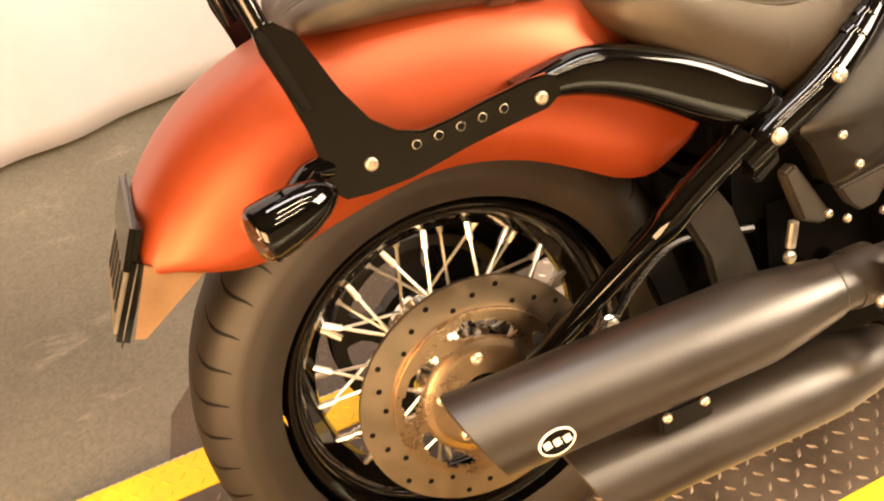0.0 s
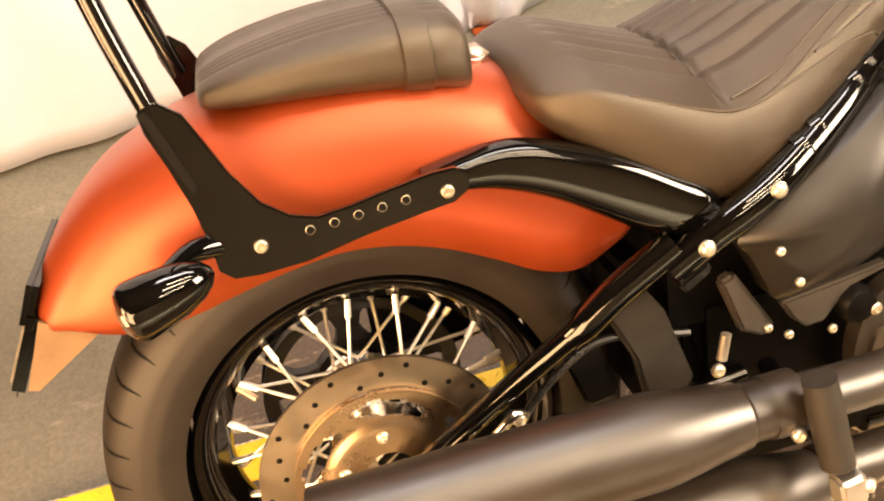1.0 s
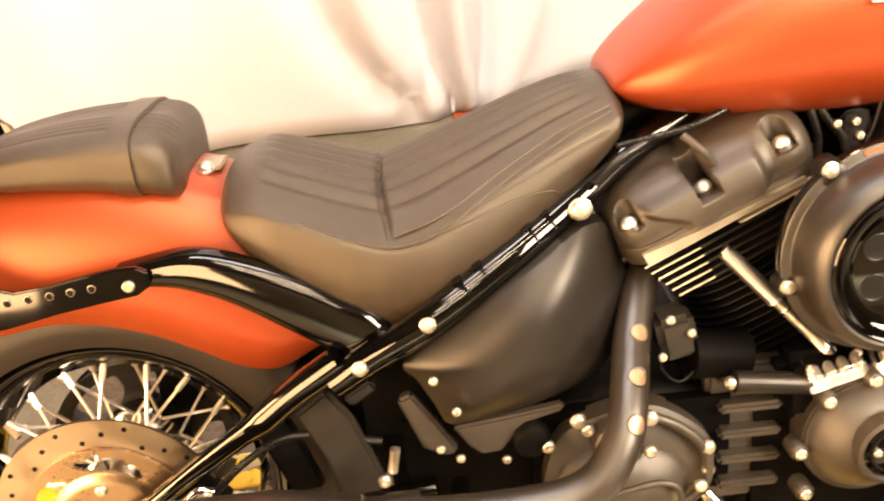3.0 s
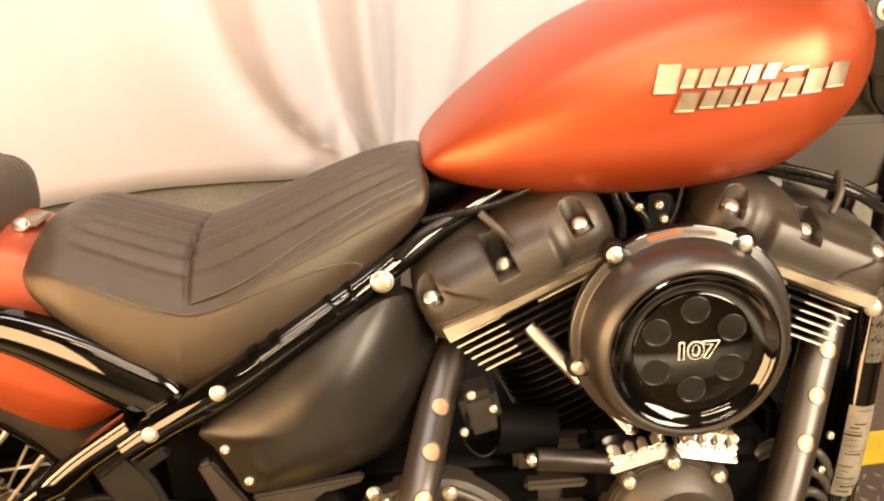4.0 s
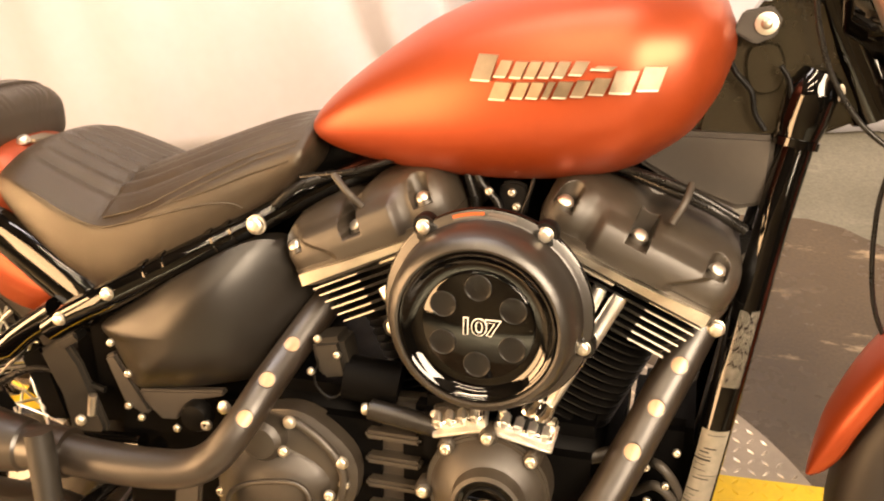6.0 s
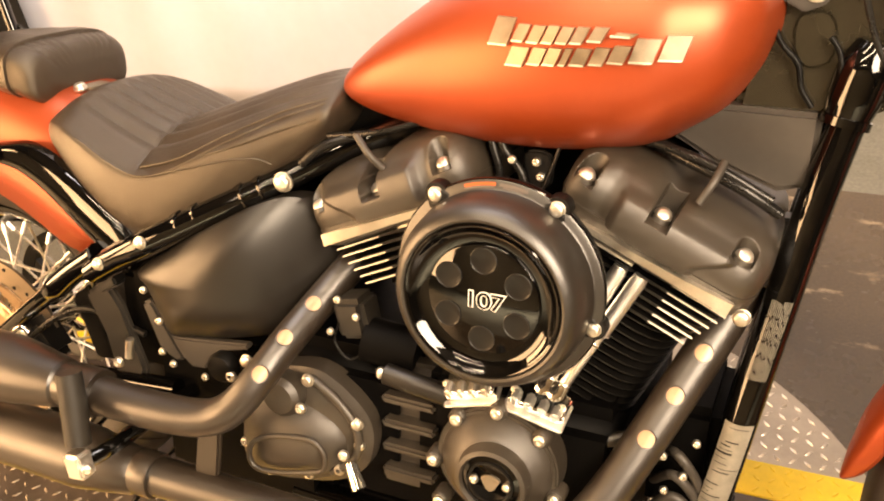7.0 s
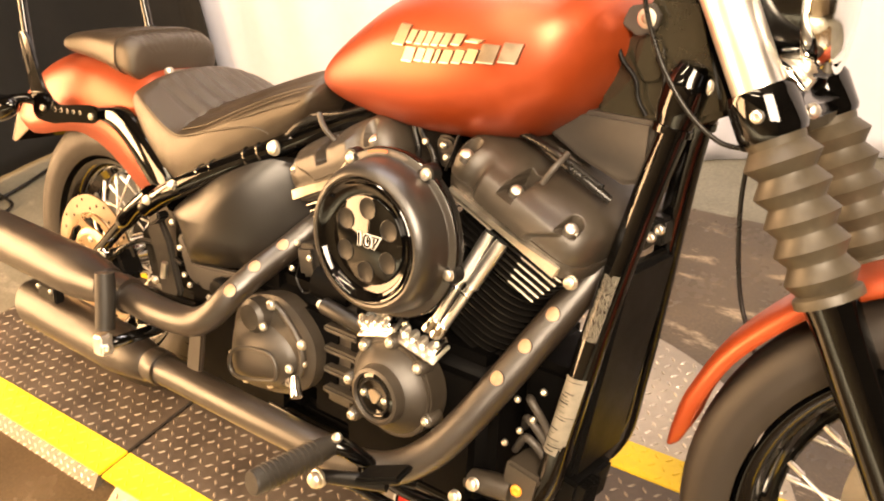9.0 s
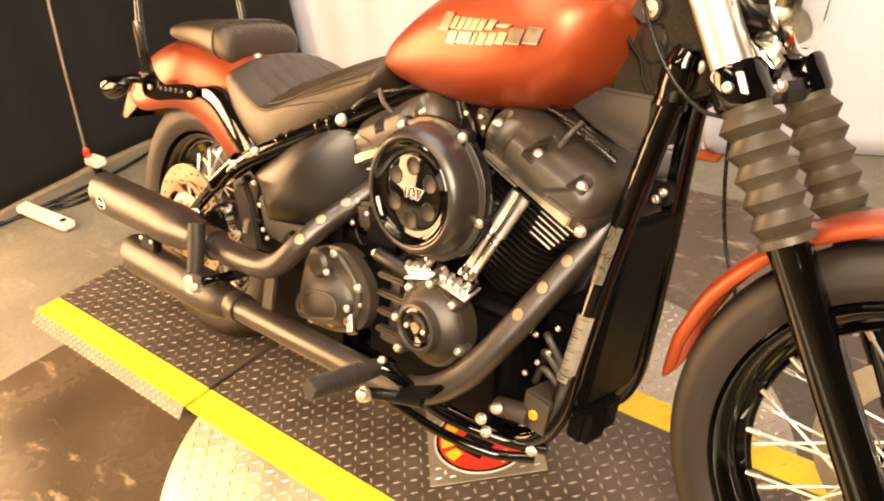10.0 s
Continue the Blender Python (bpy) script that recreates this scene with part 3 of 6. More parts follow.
# -- wheels --
def wheel(name, centre, tyre_r, width, rim_r, rotor_r, rotor_y, steer, lean_label, spokes=40, tread_seed=1):
    """Wire wheel: rim with a dropped centre, hub, crossed chrome spokes, tyre with cut tread, brake disc."""
    root = new(name)
    root.parent = bike
    root.matrix_basis = Matrix.Translation(centre) @ Matrix.Rotation(steer, 4, "Z")
    w = width / 2
    cr = tyre_r - rim_r
    prof = []
    for a in np.linspace(-128, 128, 41):
        t = radians(a)
        prof.append((rim_r + 0.004 + cr * 0.46 + cr * 0.54 * math.cos(t) if abs(a) < 90 else rim_r + 0.004 + cr * 0.46 + cr * 0.62 * math.cos(t), w * math.copysign(abs(math.sin(t)) ** 0.75, t)))
    prof = [(r, h * (1.012 if 4 <= i <= 5 or 35 <= i <= 36 else 1) * (1.008 if i in (8, 32) else 1)) for i, (r, h) in enumerate(prof)]
    bm = lathe(prof, (0, 0, 0), (0, -1, 0), 144, None, False)
    tyre = part("tyre", bm, RUBBER, root, lean_label, 60)
    # rim: flange, well, flange
    q = w * 0.66
    rp = [(rim_r + 0.003, q + 0.004), (rim_r + 0.007, q), (rim_r + 0.004, q - 0.005), (rim_r - 0.012, q - 0.010), (rim_r - 0.016, q - 0.024), (rim_r - 0.032, q - 0.034), (rim_r - 0.034, 0),
          (rim_r - 0.032, -q + 0.034), (rim_r - 0.016, -q + 0.024), (rim_r - 0.012, -q + 0.010), (rim_r + 0.004, -q + 0.005), (rim_r + 0.007, -q), (rim_r + 0.003, -q - 0.004),
          (rim_r - 0.004, -q - 0.003), (rim_r - 0.019, -q + 0.012), (rim_r - 0.022, -q + 0.026), (rim_r - 0.038, -q + 0.038), (rim_r - 0.041, 0), (rim_r - 0.038, q - 0.038), (rim_r - 0.022, q - 0.026), (rim_r - 0.019, q - 0.012), (rim_r - 0.004, q + 0.003)]
    rim = part("rim", ring_between(rp, (0, 0, 0), (0, -1, 0), 120), GLOSS, root, "gloss black wire-wheel rim")
    fl = 0.062 if rotor_r else 0.05
    hub = part("hub", lathe([(0.02, -0.075), (0.034, -0.07), (fl, -0.062), (fl, -0.052), (0.036, -0.042), (0.034, 0.042), (fl, 0.052), (fl, 0.062), (0.034, 0.07), (0.02, 0.075)], (0, 0, 0), (0, -1, 0), 48), CHROME if rotor_r else GLOSS, root, "chrome hub" if rotor_r else "")
    part("axle", lathe([(0.011, -0.10), (0.011, 0.10)], (0, 0, 0), (0, -1, 0), 16), STEEL, root)
    for i in range(spokes):
        side = 1 if i % 2 else -1
        a = 2 * math.pi * i / spokes
        swing = radians(38) * (1 if (i // 2) % 2 else -1)
        p0 = Vector((0.046 * math.cos(a + swing), side * 0.058, 0.046 * math.sin(a + swing)))
        p1 = Vector(((rim_r - 0.036) * math.cos(a), side * 0.012, (rim_r - 0.036) * math.sin(a)))
        d = (p1 - p0).normalized()
        bm = tube([p0, p1], 0.0023, 7, smooth=False)
        tube([p1 - d * 0.022, p1 - d * 0.006, p1], [0.0042, 0.0042, 0.0036], 8, bm=bm, smooth=False)
        part("spoke", bm, POLISHED, root)
    # tread grooves: dark cuts across the crown
    rnd = random.Random(tread_seed)
    n = 44
    for k in range(n if rotor_r else 0):
        a = 2 * math.pi * k / n
        for s in (-1, 1):
            bm = bmesh.new()
            pts = []
            for f in np.linspace(0.12, 0.86, 7):
                t = radians(90 * f * 0.88)
                r = rim_r + 0.004 + cr * 0.46 + cr * 0.54 * math.cos(t) + 0.0006
                y = s * w * math.sin(t) ** 0.75
                an = a + (0.11 * f if s > 0 else 0.11 * f + 0.07) + 0.03 * math.sin(f * 5)
                pts.append(Vector((r * math.cos(an), y, r * math.sin(an))))
            rows = []
            for i, p in enumerate(pts):
                tang = Vector((-p.z, 0, p.x)).normalized() * 0.0022 * math.sin(0.25 + 2.6 * i / 6)
                rows.append([p - tang, p + tang])
            skin(bm, rows, False, False)
            part("tread_cut", bm, BLACK_INK, tyre)
    if rotor_r:
        disc = part("brake_disc", ring_between([(rotor_r, 0.0), (rotor_r, 0.005), (rotor_r * 0.735, 0.005), (rotor_r * 0.735, 0.0)], (0, rotor_y, 0), (0, -1, 0), 96), ROTOR, root, "brushed steel brake disc with drilled holes")
        hole = bmesh.new()
        lathe([(0.0034, 0.0), (0.0034, 0.0006), (0.0001, 0.0006)], (0, 0, 0), (0, -1, 0), 10, hole)
        me = bpy.data.meshes.new("disc_hole")
        hole.to_mesh(me)
        hole.free()
        me.materials.append(BLACK_INK)
        for k in range(30):
            r = rotor_r * (0.93, 0.865, 0.795)[k % 3]
            a = 2 * math.pi * k / 30
            share("disc_hole", me, disc, Matrix.Translation((r * math.cos(a), rotor_y - 0.005, r * math.sin(a))))
        # carrier: a dished plate with five swirled slots cut through
        nr, na = 22, 200
        rad = np.linspace(0.030, rotor_r * 0.737, nr)
        verts = [(r * math.cos(a), rotor_y - 0.0065 - 0.004 * ease(r, 0.075, 0.060), r * math.sin(a)) for r in rad for a in np.linspace(0, 2 * math.pi, na, endpoint=False)]
        faces = []
        for i in range(nr - 1):
            r = (rad[i] + rad[i + 1]) / 2
            for k in range(na):
                a = 2 * math.pi * (k + 0.5) / na
                f = (r - 0.073) / (rotor_r * 0.675 - 0.073)
                turn = (a - 0.5 - (r - 0.07) * 16) % (2 * math.pi / 5)
                if 0 < f < 1 and abs(turn - 0.63) < 0.46 * math.sqrt(max(0.0, 1 - (2 * f - 1) ** 2)):
                    continue
                n0, n1 = i * na + k, i * na + (k + 1) % na
                faces.append((n0, n1, n1 + na, n0 + na))
        me = bpy.data.meshes.new("disc_carrier")
        me.from_pydata(verts, [], faces)
        me.materials.append(BRONZE)
        car = new("disc_carrier", me)
        car.parent = root
        car["label"] = "polished disc carrier with swirled slots"
        car.modifiers.new("thickness", "SOLIDIFY").thickness = 0.005
        # belt pulley on the far side: toothed rim and a web with five windows
        pul = part("pulley", ring_between([(0.128, -0.016), (0.131, -0.018), (0.131, -0.015), (0.127, -0.013), (0.127, 0.013), (0.131, 0.015), (0.131, 0.018), (0.128, 0.016), (0.112, 0.010), (0.112, -0.010)], (0, 0.088, 0), (0, 1, 0), 80), SATIN, root, "satin black belt pulley")
        part("pulley_boss", ring_between([(0.066, -0.012), (0.066, 0.012), (0.020, 0.012), (0.020, -0.012)], (0, 0.088, 0), (0, 1, 0), 40), SATIN, pul)
        for k in range(5):
            a = 2 * math.pi * k / 5 + 0.35
            u, w2 = Vector((math.cos(a), 0, math.sin(a))), Vector((-math.sin(a), 0, math.cos(a)))
            bm = bmesh.new()
            skin(bm, [[u * r + w2 * h + Vector((0, 0.088 + y, 0)) for h, y in ((-g, -0.008), (g, -0.008), (g, 0.008), (-g, 0.008))] for r, g in ((0.060, 0.026), (0.075, 0.018), (0.090, 0.015), (0.104, 0.020), (0.116, 0.032))])
            part("pulley_arm", bm, SATIN, pul)
        va = radians(146)
        part("valve_stem", tube([Vector((math.cos(va), 0, math.sin(va))) * (rim_r - 0.036) + Vector((0, -0.012, 0)), Vector((math.cos(va), 0, math.sin(va))) * (rim_r - 0.058) + Vector((0, -0.026, 0))], [0.005, 0.0042], 12, smooth=False), STEEL, root)
        part("hub_cap", lathe([(0.068, 0.004), (0.068, 0.0115), (0.065, 0.0135), (0.040, 0.0150), (0.030, 0.0150), (0.028, 0.010), (0.012, 0.010)], (0, rotor_y, 0), (0, -1, 0), 48), CHROME, root, "bright hub flange")
        for k in range(5):
            a = 2 * math.pi * k / 5 + 1.57
            share("bolt", BOLT_M, root, face_to((0.052 * math.cos(a), rotor_y - 0.0142, 0.052 * math.sin(a)), (0, -1, 0)))
    return root


REAR = (0.004, 0.0, 0.303)
FRONT = (1.672, -0.014, 0.346)
wheel("rear_wheel", REAR, 0.312, 0.150, 0.212, 0.146, -0.100, 0, "black rear tyre with cut tread")
front_wheel = wheel("front_wheel", FRONT, 0.332, 0.102, 0.256, 0, 0, radians(6), "black front tyre with cut tread", 40, 5)
part("brake_disc", ring_between([(0.150, 0.0), (0.150, -0.005), (0.105, -0.005), (0.105, 0.0)], (0, 0.075, 0), (0, -1, 0), 80), STEEL, front_wheel, "drilled brake disc on the far side")


# -- rear fender --
FEND = [((-0.312, 0.560), (-0.266, 0.569), 0.095), ((-0.301, 0.592), (-0.246, 0.561), 0.108), ((-0.274, 0.634), (-0.200, 0.553), 0.116), ((-0.233, 0.675), (-0.150, 0.558), 0.118),
        ((-0.186, 0.706), (-0.105, 0.569), 0.119), ((-0.115, 0.733), (-0.055, 0.580), 0.120), ((-0.04, 0.747), (0.0, 0.587), 0.120), ((0.05, 0.749), (0.055, 0.581), 0.120),
        ((0.13, 0.741), (0.11, 0.563), 0.120), ((0.20, 0.720), (0.16, 0.537), 0.120), ((0.26, 0.688), (0.206, 0.511), 0.120), ((0.31, 0.645), (0.25, 0.503), 0.120), ((0.36, 0.585), (0.30, 0.525), 0.118)]


def fender_mesh(stations, power, segs=33, fine=5):
    keys = np.array([[*a, *b, w] for a, b, w in stations])
    cols = [smooth_line([(k, v, 0) for k, v in enumerate(keys[:, c])], fine) for c in range(5)]
    bm, rows = bmesh.new(), []
    for i in range(len(cols[0])):
        tx, tz, ex, ez, w = (c[i].y for c in cols)
        row = []
        for a in np.linspace(-90, 90, segs):
            s, c = math.sin(radians(a)), math.cos(radians(a))
            y = w * math.copysign(abs(s) ** (2 / power), s)
            f = abs(c) ** (2 / power)
            row.append((ex + (tx - ex) * f, y, ez + (tz - ez) * f))
        rows.append(row)
    skin(bm, rows, False, False)
    return bm


rf = part("rear_fender", fender_mesh(FEND, 3.3), ORANGE, bike, "satin orange rear fender", 60)
md = rf.modifiers.new("thickness", "SOLIDIFY")
md.thickness, md.offset = 0.004, -1

BOLT_F = bolt_mesh("bolt_frame", 0.0088, 0.0055, BOLT, False)
BOLT_P = bolt_mesh("bolt_plate", 0.0068, 0.003, STEEL)
# -- fender struts with sissy-bar side plates --
STRUT_TOP = [(0.095, 0.656), (0.130, 0.662), (0.174, 0.668), (0.218, 0.661), (0.286, 0.636), (0.344, 0.604), (0.375, 0.584), (0.402, 0.547)]
STRUT_LOW = [(0.095, 0.630), (0.124, 0.629), (0.168, 0.621), (0.224, 0.598), (0.292, 0.556), (0.340, 0.527), (0.358, 0.517), (0.372, 0.511)]


def strut_mesh(s):
    """Forged strut: a bar with a crowned outer face and eased edges, swelling outwards to the front."""
    top, low = ([Vector((q.x, 0, q.z)) for q in smooth_line([(x, 0, z) for x, z in line], 6)] for line in (STRUT_TOP, STRUT_LOW))
    bm = bmesh.new()
    rows = []
    for a, b in zip(top, low):
        ring = []
        for f in np.linspace(0, 1, 17):
            q = a.lerp(b, f)
            out = 0.149 + 0.030 * ease(q.x, 0.11, 0.37)
            ring.append(Vector((q.x, s * (out - 0.004 * (2 * f - 1) ** 2 - 0.012 * abs(2 * f - 1) ** 6), q.z)))
        for f in (1, 0):
            q = a.lerp(b, f)
            ring.append(Vector((q.x, s * (0.149 + 0.030 * ease(q.x, 0.11, 0.37) - 0.028), q.z)))
        rows.append(ring)
    skin(bm, rows)
    return bm


SIDEPLATE = [(0.135, 0.655), (0.122, 0.662), (0.10, 0.662), (0.053, 0.655), (0.02, 0.649), (-0.012, 0.646), (-0.036, 0.654), (-0.058, 0.672), (-0.078, 0.705), (-0.092, 0.738), (-0.104, 0.765), (-0.122, 0.78), (-0.140, 0.775), (-0.138, 0.755),
             (-0.127, 0.72), (-0.117, 0.68), (-0.112, 0.645), (-0.110, 0.615), (-0.098, 0.604), (-0.075, 0.602), (-0.03, 0.604), (0.03, 0.616), (0.085, 0.624), (0.118, 0.628), (0.134, 0.638)]
SIG = {s: (-0.166, s * 0.196, 0.620) for s in (-1, 1)}
for s, side in ((-1, "right"), (1, "left")):
    part("fender_strut", strut_mesh(s), GLOSS, bike, "gloss black forged fender strut", 40)
    pl = part("side_plate", plate(SIDEPLATE, s * 0.150, s * 0.158, 0.0018), GLOSS, bike, "gloss black sissy-bar side plate with a row of holes")
    part("slot", plate(rounded([(-0.137, 0.772), (-0.128, 0.768), (-0.108, 0.704), (-0.110, 0.697), (-0.116, 0.70), (-0.134, 0.758)], 4), s * 0.1575, s * 0.1592, 0.0006), BLACK_INK, pl)
    for k in range(5):
        part("hole_rim", ring_between([(0.0048, 0.0), (0.0046, 0.0012), (0.0041, 0.0014), (0.0039, 0.0)], (-0.021 + 0.0232 * k, s * 0.1572, 0.635 + 0.0018 * k), (0, s, 0), 16), STEEL, pl)
        part("hole", lathe([(0.0040, 0), (0.0040, 0.0013), (0.0002, 0.0013)], (-0.021 + 0.0232 * k, s * 0.1572, 0.635 + 0.0018 * k), (0, s, 0), 14), BLACK_INK, pl)
    part("upright", tube([(-0.120, s * 0.146, 0.735), (-0.134, s * 0.144, 0.79), (-0.150, s * 0.140, 0.865), (-0.172, s * 0.134, 1.0)], 0.0095, 12), GLOSS, bike, "gloss black sissy-bar upright")
    bolt((-0.068, s * 0.159, 0.631), pl, BOLT_P, (0, s, 0))
    bolt((0.112, s * 0.159, 0.641), pl, BOLT_P, (0, s, 0))
    # bullet turn signal
    sg = part("turn_signal", lathe([(0.004, 0.056), (0.012, 0.050), (0.019, 0.038), (0.0245, 0.020), (0.0275, 0.0), (0.0285, -0.016), (0.0280, -0.021), (0.0265, -0.023)], SIG[s], (0.96, -s * 0.05, 0.26), 40), GLOSS, bike, "gloss black bullet turn signal")
    part("signal_lens", lathe([(0.0262, -0.021), (0.0255, -0.026), (0.018, -0.031), (0.001, -0.033)], SIG[s], (0.96, -s * 0.05, 0.26), 32), LENS, sg, "smoked amber lens")
    part("signal_stem", tube([(-0.092, s * 0.140, 0.634), (-0.125, s * 0.160, 0.642), (-0.150, s * 0.188, 0.638)], [0.0125, 0.011, 0.010], 18), GLOSS, sg)
part("cross_bar", tube([(-0.150, -0.136, 0.868), (-0.153, 0, 0.874), (-0.150, 0.136, 0.868)], 0.006, 10), GLOSS, bike)

# -- tail: lamp and plate holder --
part("tail_lamp", box((-0.2985, 0, 0.596), (0.012, 0.185, 0.056), 0.0058, Matrix.Rotation(radians(27), 4, "Y"), 4), GLOSS, bike, "gloss dark tail lamp strip")
holder = part("plate_holder", box((-0.318, 0, 0.546), (0.013, 0.19, 0.096), 0.006, Matrix.Rotation(radians(29), 4, "Y"), 4), GLOSS, bike, "black plate holder under the fender tail")
blank = part("blank_plate", box((-0.3252, 0, 0.5495), (0.003, 0.168, 0.074), 0.0012, Matrix.Rotation(radians(29), 4, "Y")), LABEL, holder, "pale plate with plain dark bars")
for k in range(5):
    part("plate_bar", box((-0.3268, -0.06 + 0.03 * k, 0.5503), (0.0012, 0.016, 0.040), 0.0004, Matrix.Rotation(radians(29), 4, "Y")), BLACK_INK, blank)
bm = bmesh.new()
skin(bm, [[(-0.293, y, 0.582), (-0.242, y, 0.556), (-0.316, y, 0.509), (-0.326, y, 0.512)] for y in (-0.098, -0.094)])
part("holder_cheek", bm, CHEEK, holder, "brown-tinted side cheek")

# -- swing arm and frame rails --
for s in (-1, 1):
    part("swing_arm", tube([(0.0, s * 0.135, 0.292), (0.06, s * 0.142, 0.335), (0.15, s * 0.155, 0.405), (0.222, s * 0.166, 0.458)], [0.0135, 0.0135, 0.0135, 0.014], 16), GLOSS, bike, "gloss black tubular swing arm")
    part("swing_arm_socket", tube([(0.214, s * 0.165, 0.452), (0.232, s * 0.168, 0.466), (0.27, s * 0.172, 0.496), (0.33, s * 0.178, 0.536)], [0.0165, 0.019, 0.018, 0.018], 16), GLOSS, bike)
    part("swing_arm_lower", tube([(0.0, s * 0.135, 0.292), (0.12, s * 0.145, 0.30), (0.42, s * 0.15, 0.33)], 0.014, 14), GLOSS, bike)
    part("frame_rail", tube([(0.32, s * 0.182, 0.510), (0.36, s * 0.185, 0.536), (0.43, s * 0.185, 0.574), (0.52, s * 0.155, 0.622), (0.60, s * 0.115, 0.664), (0.68, s * 0.07, 0.708), (0.80, s * 0.02, 0.76)], [0.018, 0.019, 0.019, 0.018, 0.017, 0.017, 0.017], 16), GLOSS, bike, "gloss black frame rail")
    part("down_tube", tube([(1.262, s * 0.030, 0.875), (1.250, s * 0.036, 0.80), (1.231, s * 0.055, 0.70), (1.206, s * 0.085, 0.54), (1.182, s * 0.105, 0.38), (1.160, s * 0.112, 0.26), (1.10, s * 0.115, 0.195), (0.95, s * 0.115, 0.18), (0.6, s * 0.12, 0.19)], 0.0195, 28), GLOSS, bike, "gloss black frame down tube")
    lug = part("tube_lug", tube([(1.266, s * 0.034, 0.872), (1.258, s * 0.036, 0.850), (1.251, s * 0.037, 0.818), (1.247, s * 0.0385, 0.796)], [0.022, 0.0285, 0.0275, 0.0235], 28, 6), GLOSS, bike, "cast lug at the head of the tube")
    part("lug_collar", tube([(1.2475, s * 0.038, 0.798), (1.246, s * 0.039, 0.789)], 0.0262, 28, smooth=False), GLOSS, lug)
for x, y, z in ((0.475, -0.172, 0.599), (0.498, -0.163, 0.611), (0.556, -0.138, 0.641), (0.577, -0.127, 0.652)):
    part("rail_clamp", tube([(x - 0.005, y + 0.0025, z - 0.0027), (x + 0.005, y - 0.0025 + 0.005, z + 0.0027)], 0.0205, 18, smooth=False), GLOSS, bike)
for loc, me in (((0.352, -0.203, 0.535), BOLT_F), ((0.430, -0.203, 0.579), BOLT_F), ((0.611, -0.133, 0.667), bolt_mesh("bolt_big", 0.0128, 0.008, BOLT, False))):
    bolt(loc, bike, me)

# -- seat and pillion --
def padded(stations, segs, flutes, groove, power=3.0, fine=6, fold=None, start=lambda x: 1.0):
    """A padded body with lengthwise stitched flutes on its top. Stations: x, half width, bottom, top."""
    keys = np.array(stations)
    cols = [smooth_line([(k, v, 0) for k, v in enumerate(keys[:, c])], fine) for c in range(4)]
    bm, rows = bmesh.new(), []
    for i in range(len(cols[0])):
        x, w, z0, z1 = (c[i].y for c in cols)
        zc, hz = (z0 + z1) / 2, (z1 - z0) / 2
        row = []
        for a in np.linspace(0, 2 * math.pi, segs, endpoint=False):
            c, s = math.cos(a), math.sin(a)
            y = w * math.copysign(abs(c) ** (2 / power), c)
            z = zc + hz * math.copysign(abs(s) ** (2 / power), s)
            if s > 0:
                for f in flutes:
                    z -= groove * start(x) * math.exp(-((y - f * w) / (0.045 * w + 0.0008)) ** 2) * min(1, s * 3)
            if fold and s > 0:
                z -= 0.0016 * (1 - (abs(y) / w) ** 4) * math.exp(-((x - fold - 0.10 * (abs(y) / w) ** 2 * 0.2) / 0.0045) ** 2) * min(1, s * 2)
            row.append((x, y, z))
        rows.append(row)
    skin(bm, rows)
    return bm


FL = [-0.66, -0.53, -0.40, -0.265, -0.13, 0.0, 0.13, 0.265, 0.40, 0.53, 0.66]
# stations: x, half width at the crease, bottom, crease, crown
SEAT = [(0.207, 0.050, 0.698, 0.704, 0.710), (0.212, 0.095, 0.688, 0.702, 0.722), (0.226, 0.130, 0.668, 0.704, 0.735), (0.262, 0.150, 0.638, 0.704, 0.7445), (0.305, 0.162, 0.606, 0.690, 0.732), (0.350, 0.169, 0.577, 0.672, 0.7165), (0.385, 0.171, 0.564, 0.660, 0.7055),
        (0.395, 0.171, 0.562, 0.658, 0.7075), (0.420, 0.170, 0.561, 0.658, 0.7155), (0.450, 0.166, 0.568, 0.666, 0.727), (0.500, 0.154, 0.594, 0.690, 0.746), (0.550, 0.138, 0.632, 0.714, 0.765), (0.600, 0.121, 0.674, 0.737, 0.782), (0.640, 0.110, 0.707, 0.754, 0.790), (0.662, 0.104, 0.730, 0.762, 0.790), (0.670, 0.088, 0.745, 0.764, 0.782)]
SEAT_KEYS = np.array(SEAT)


def seat_point(x, u, w, z0, zc, zt, flute=True):
    """u: 0 on the crown, 1 at the crease, 2 at the lower rim. Gives y outward, z."""
    if u <= 1:
        y, z = w * u, zt - (zt - zc) * u**2.3
        if flute:
            pitch = 0.185
            on = ease(x, 0.250, 0.285) * (1 - ease(x, 0.61, 0.655)) * (1 - ease(u, 0.70, 0.80))
            z -= 0.0052 * on * (1 - abs(math.sin(math.pi * (u / pitch + 0.5)))) ** 0.75
            z -= 0.0045 * math.exp(-((x - 0.389 - 0.012 * u * u) / 0.0042) ** 2) * (1 - ease(u, 0.8, 1.0))
        return y, z
    v = u - 1
    bulge = 0.007 * math.sin(math.pi * min(1.0, v * 1.05)) ** 0.7
    return w + bulge - 0.010 * v**3, zc + (z0 - zc) * v


def seat_mesh():
    cols = [smooth_line([(k, v, 0) for k, v in enumerate(SEAT_KEYS[:, c])], 12) for c in range(5)]
    us = [*np.linspace(0, 0.84, 120), *np.linspace(0.86, 1.0, 8), *np.linspace(1.06, 2.0, 16)]
    rows = []
    for i in range(len(cols[0])):
        x, w, z0, zc, zt = (c[i].y for c in cols)
        half = [seat_point(x, u, w, z0, zc, zt) for u in us]
        rows.append([(x, y, z) for y, z in half[::-1]] + [(x, -y, z) for y, z in half[1:]])
    bm = bmesh.new()
    skin(bm, rows)
    return bm


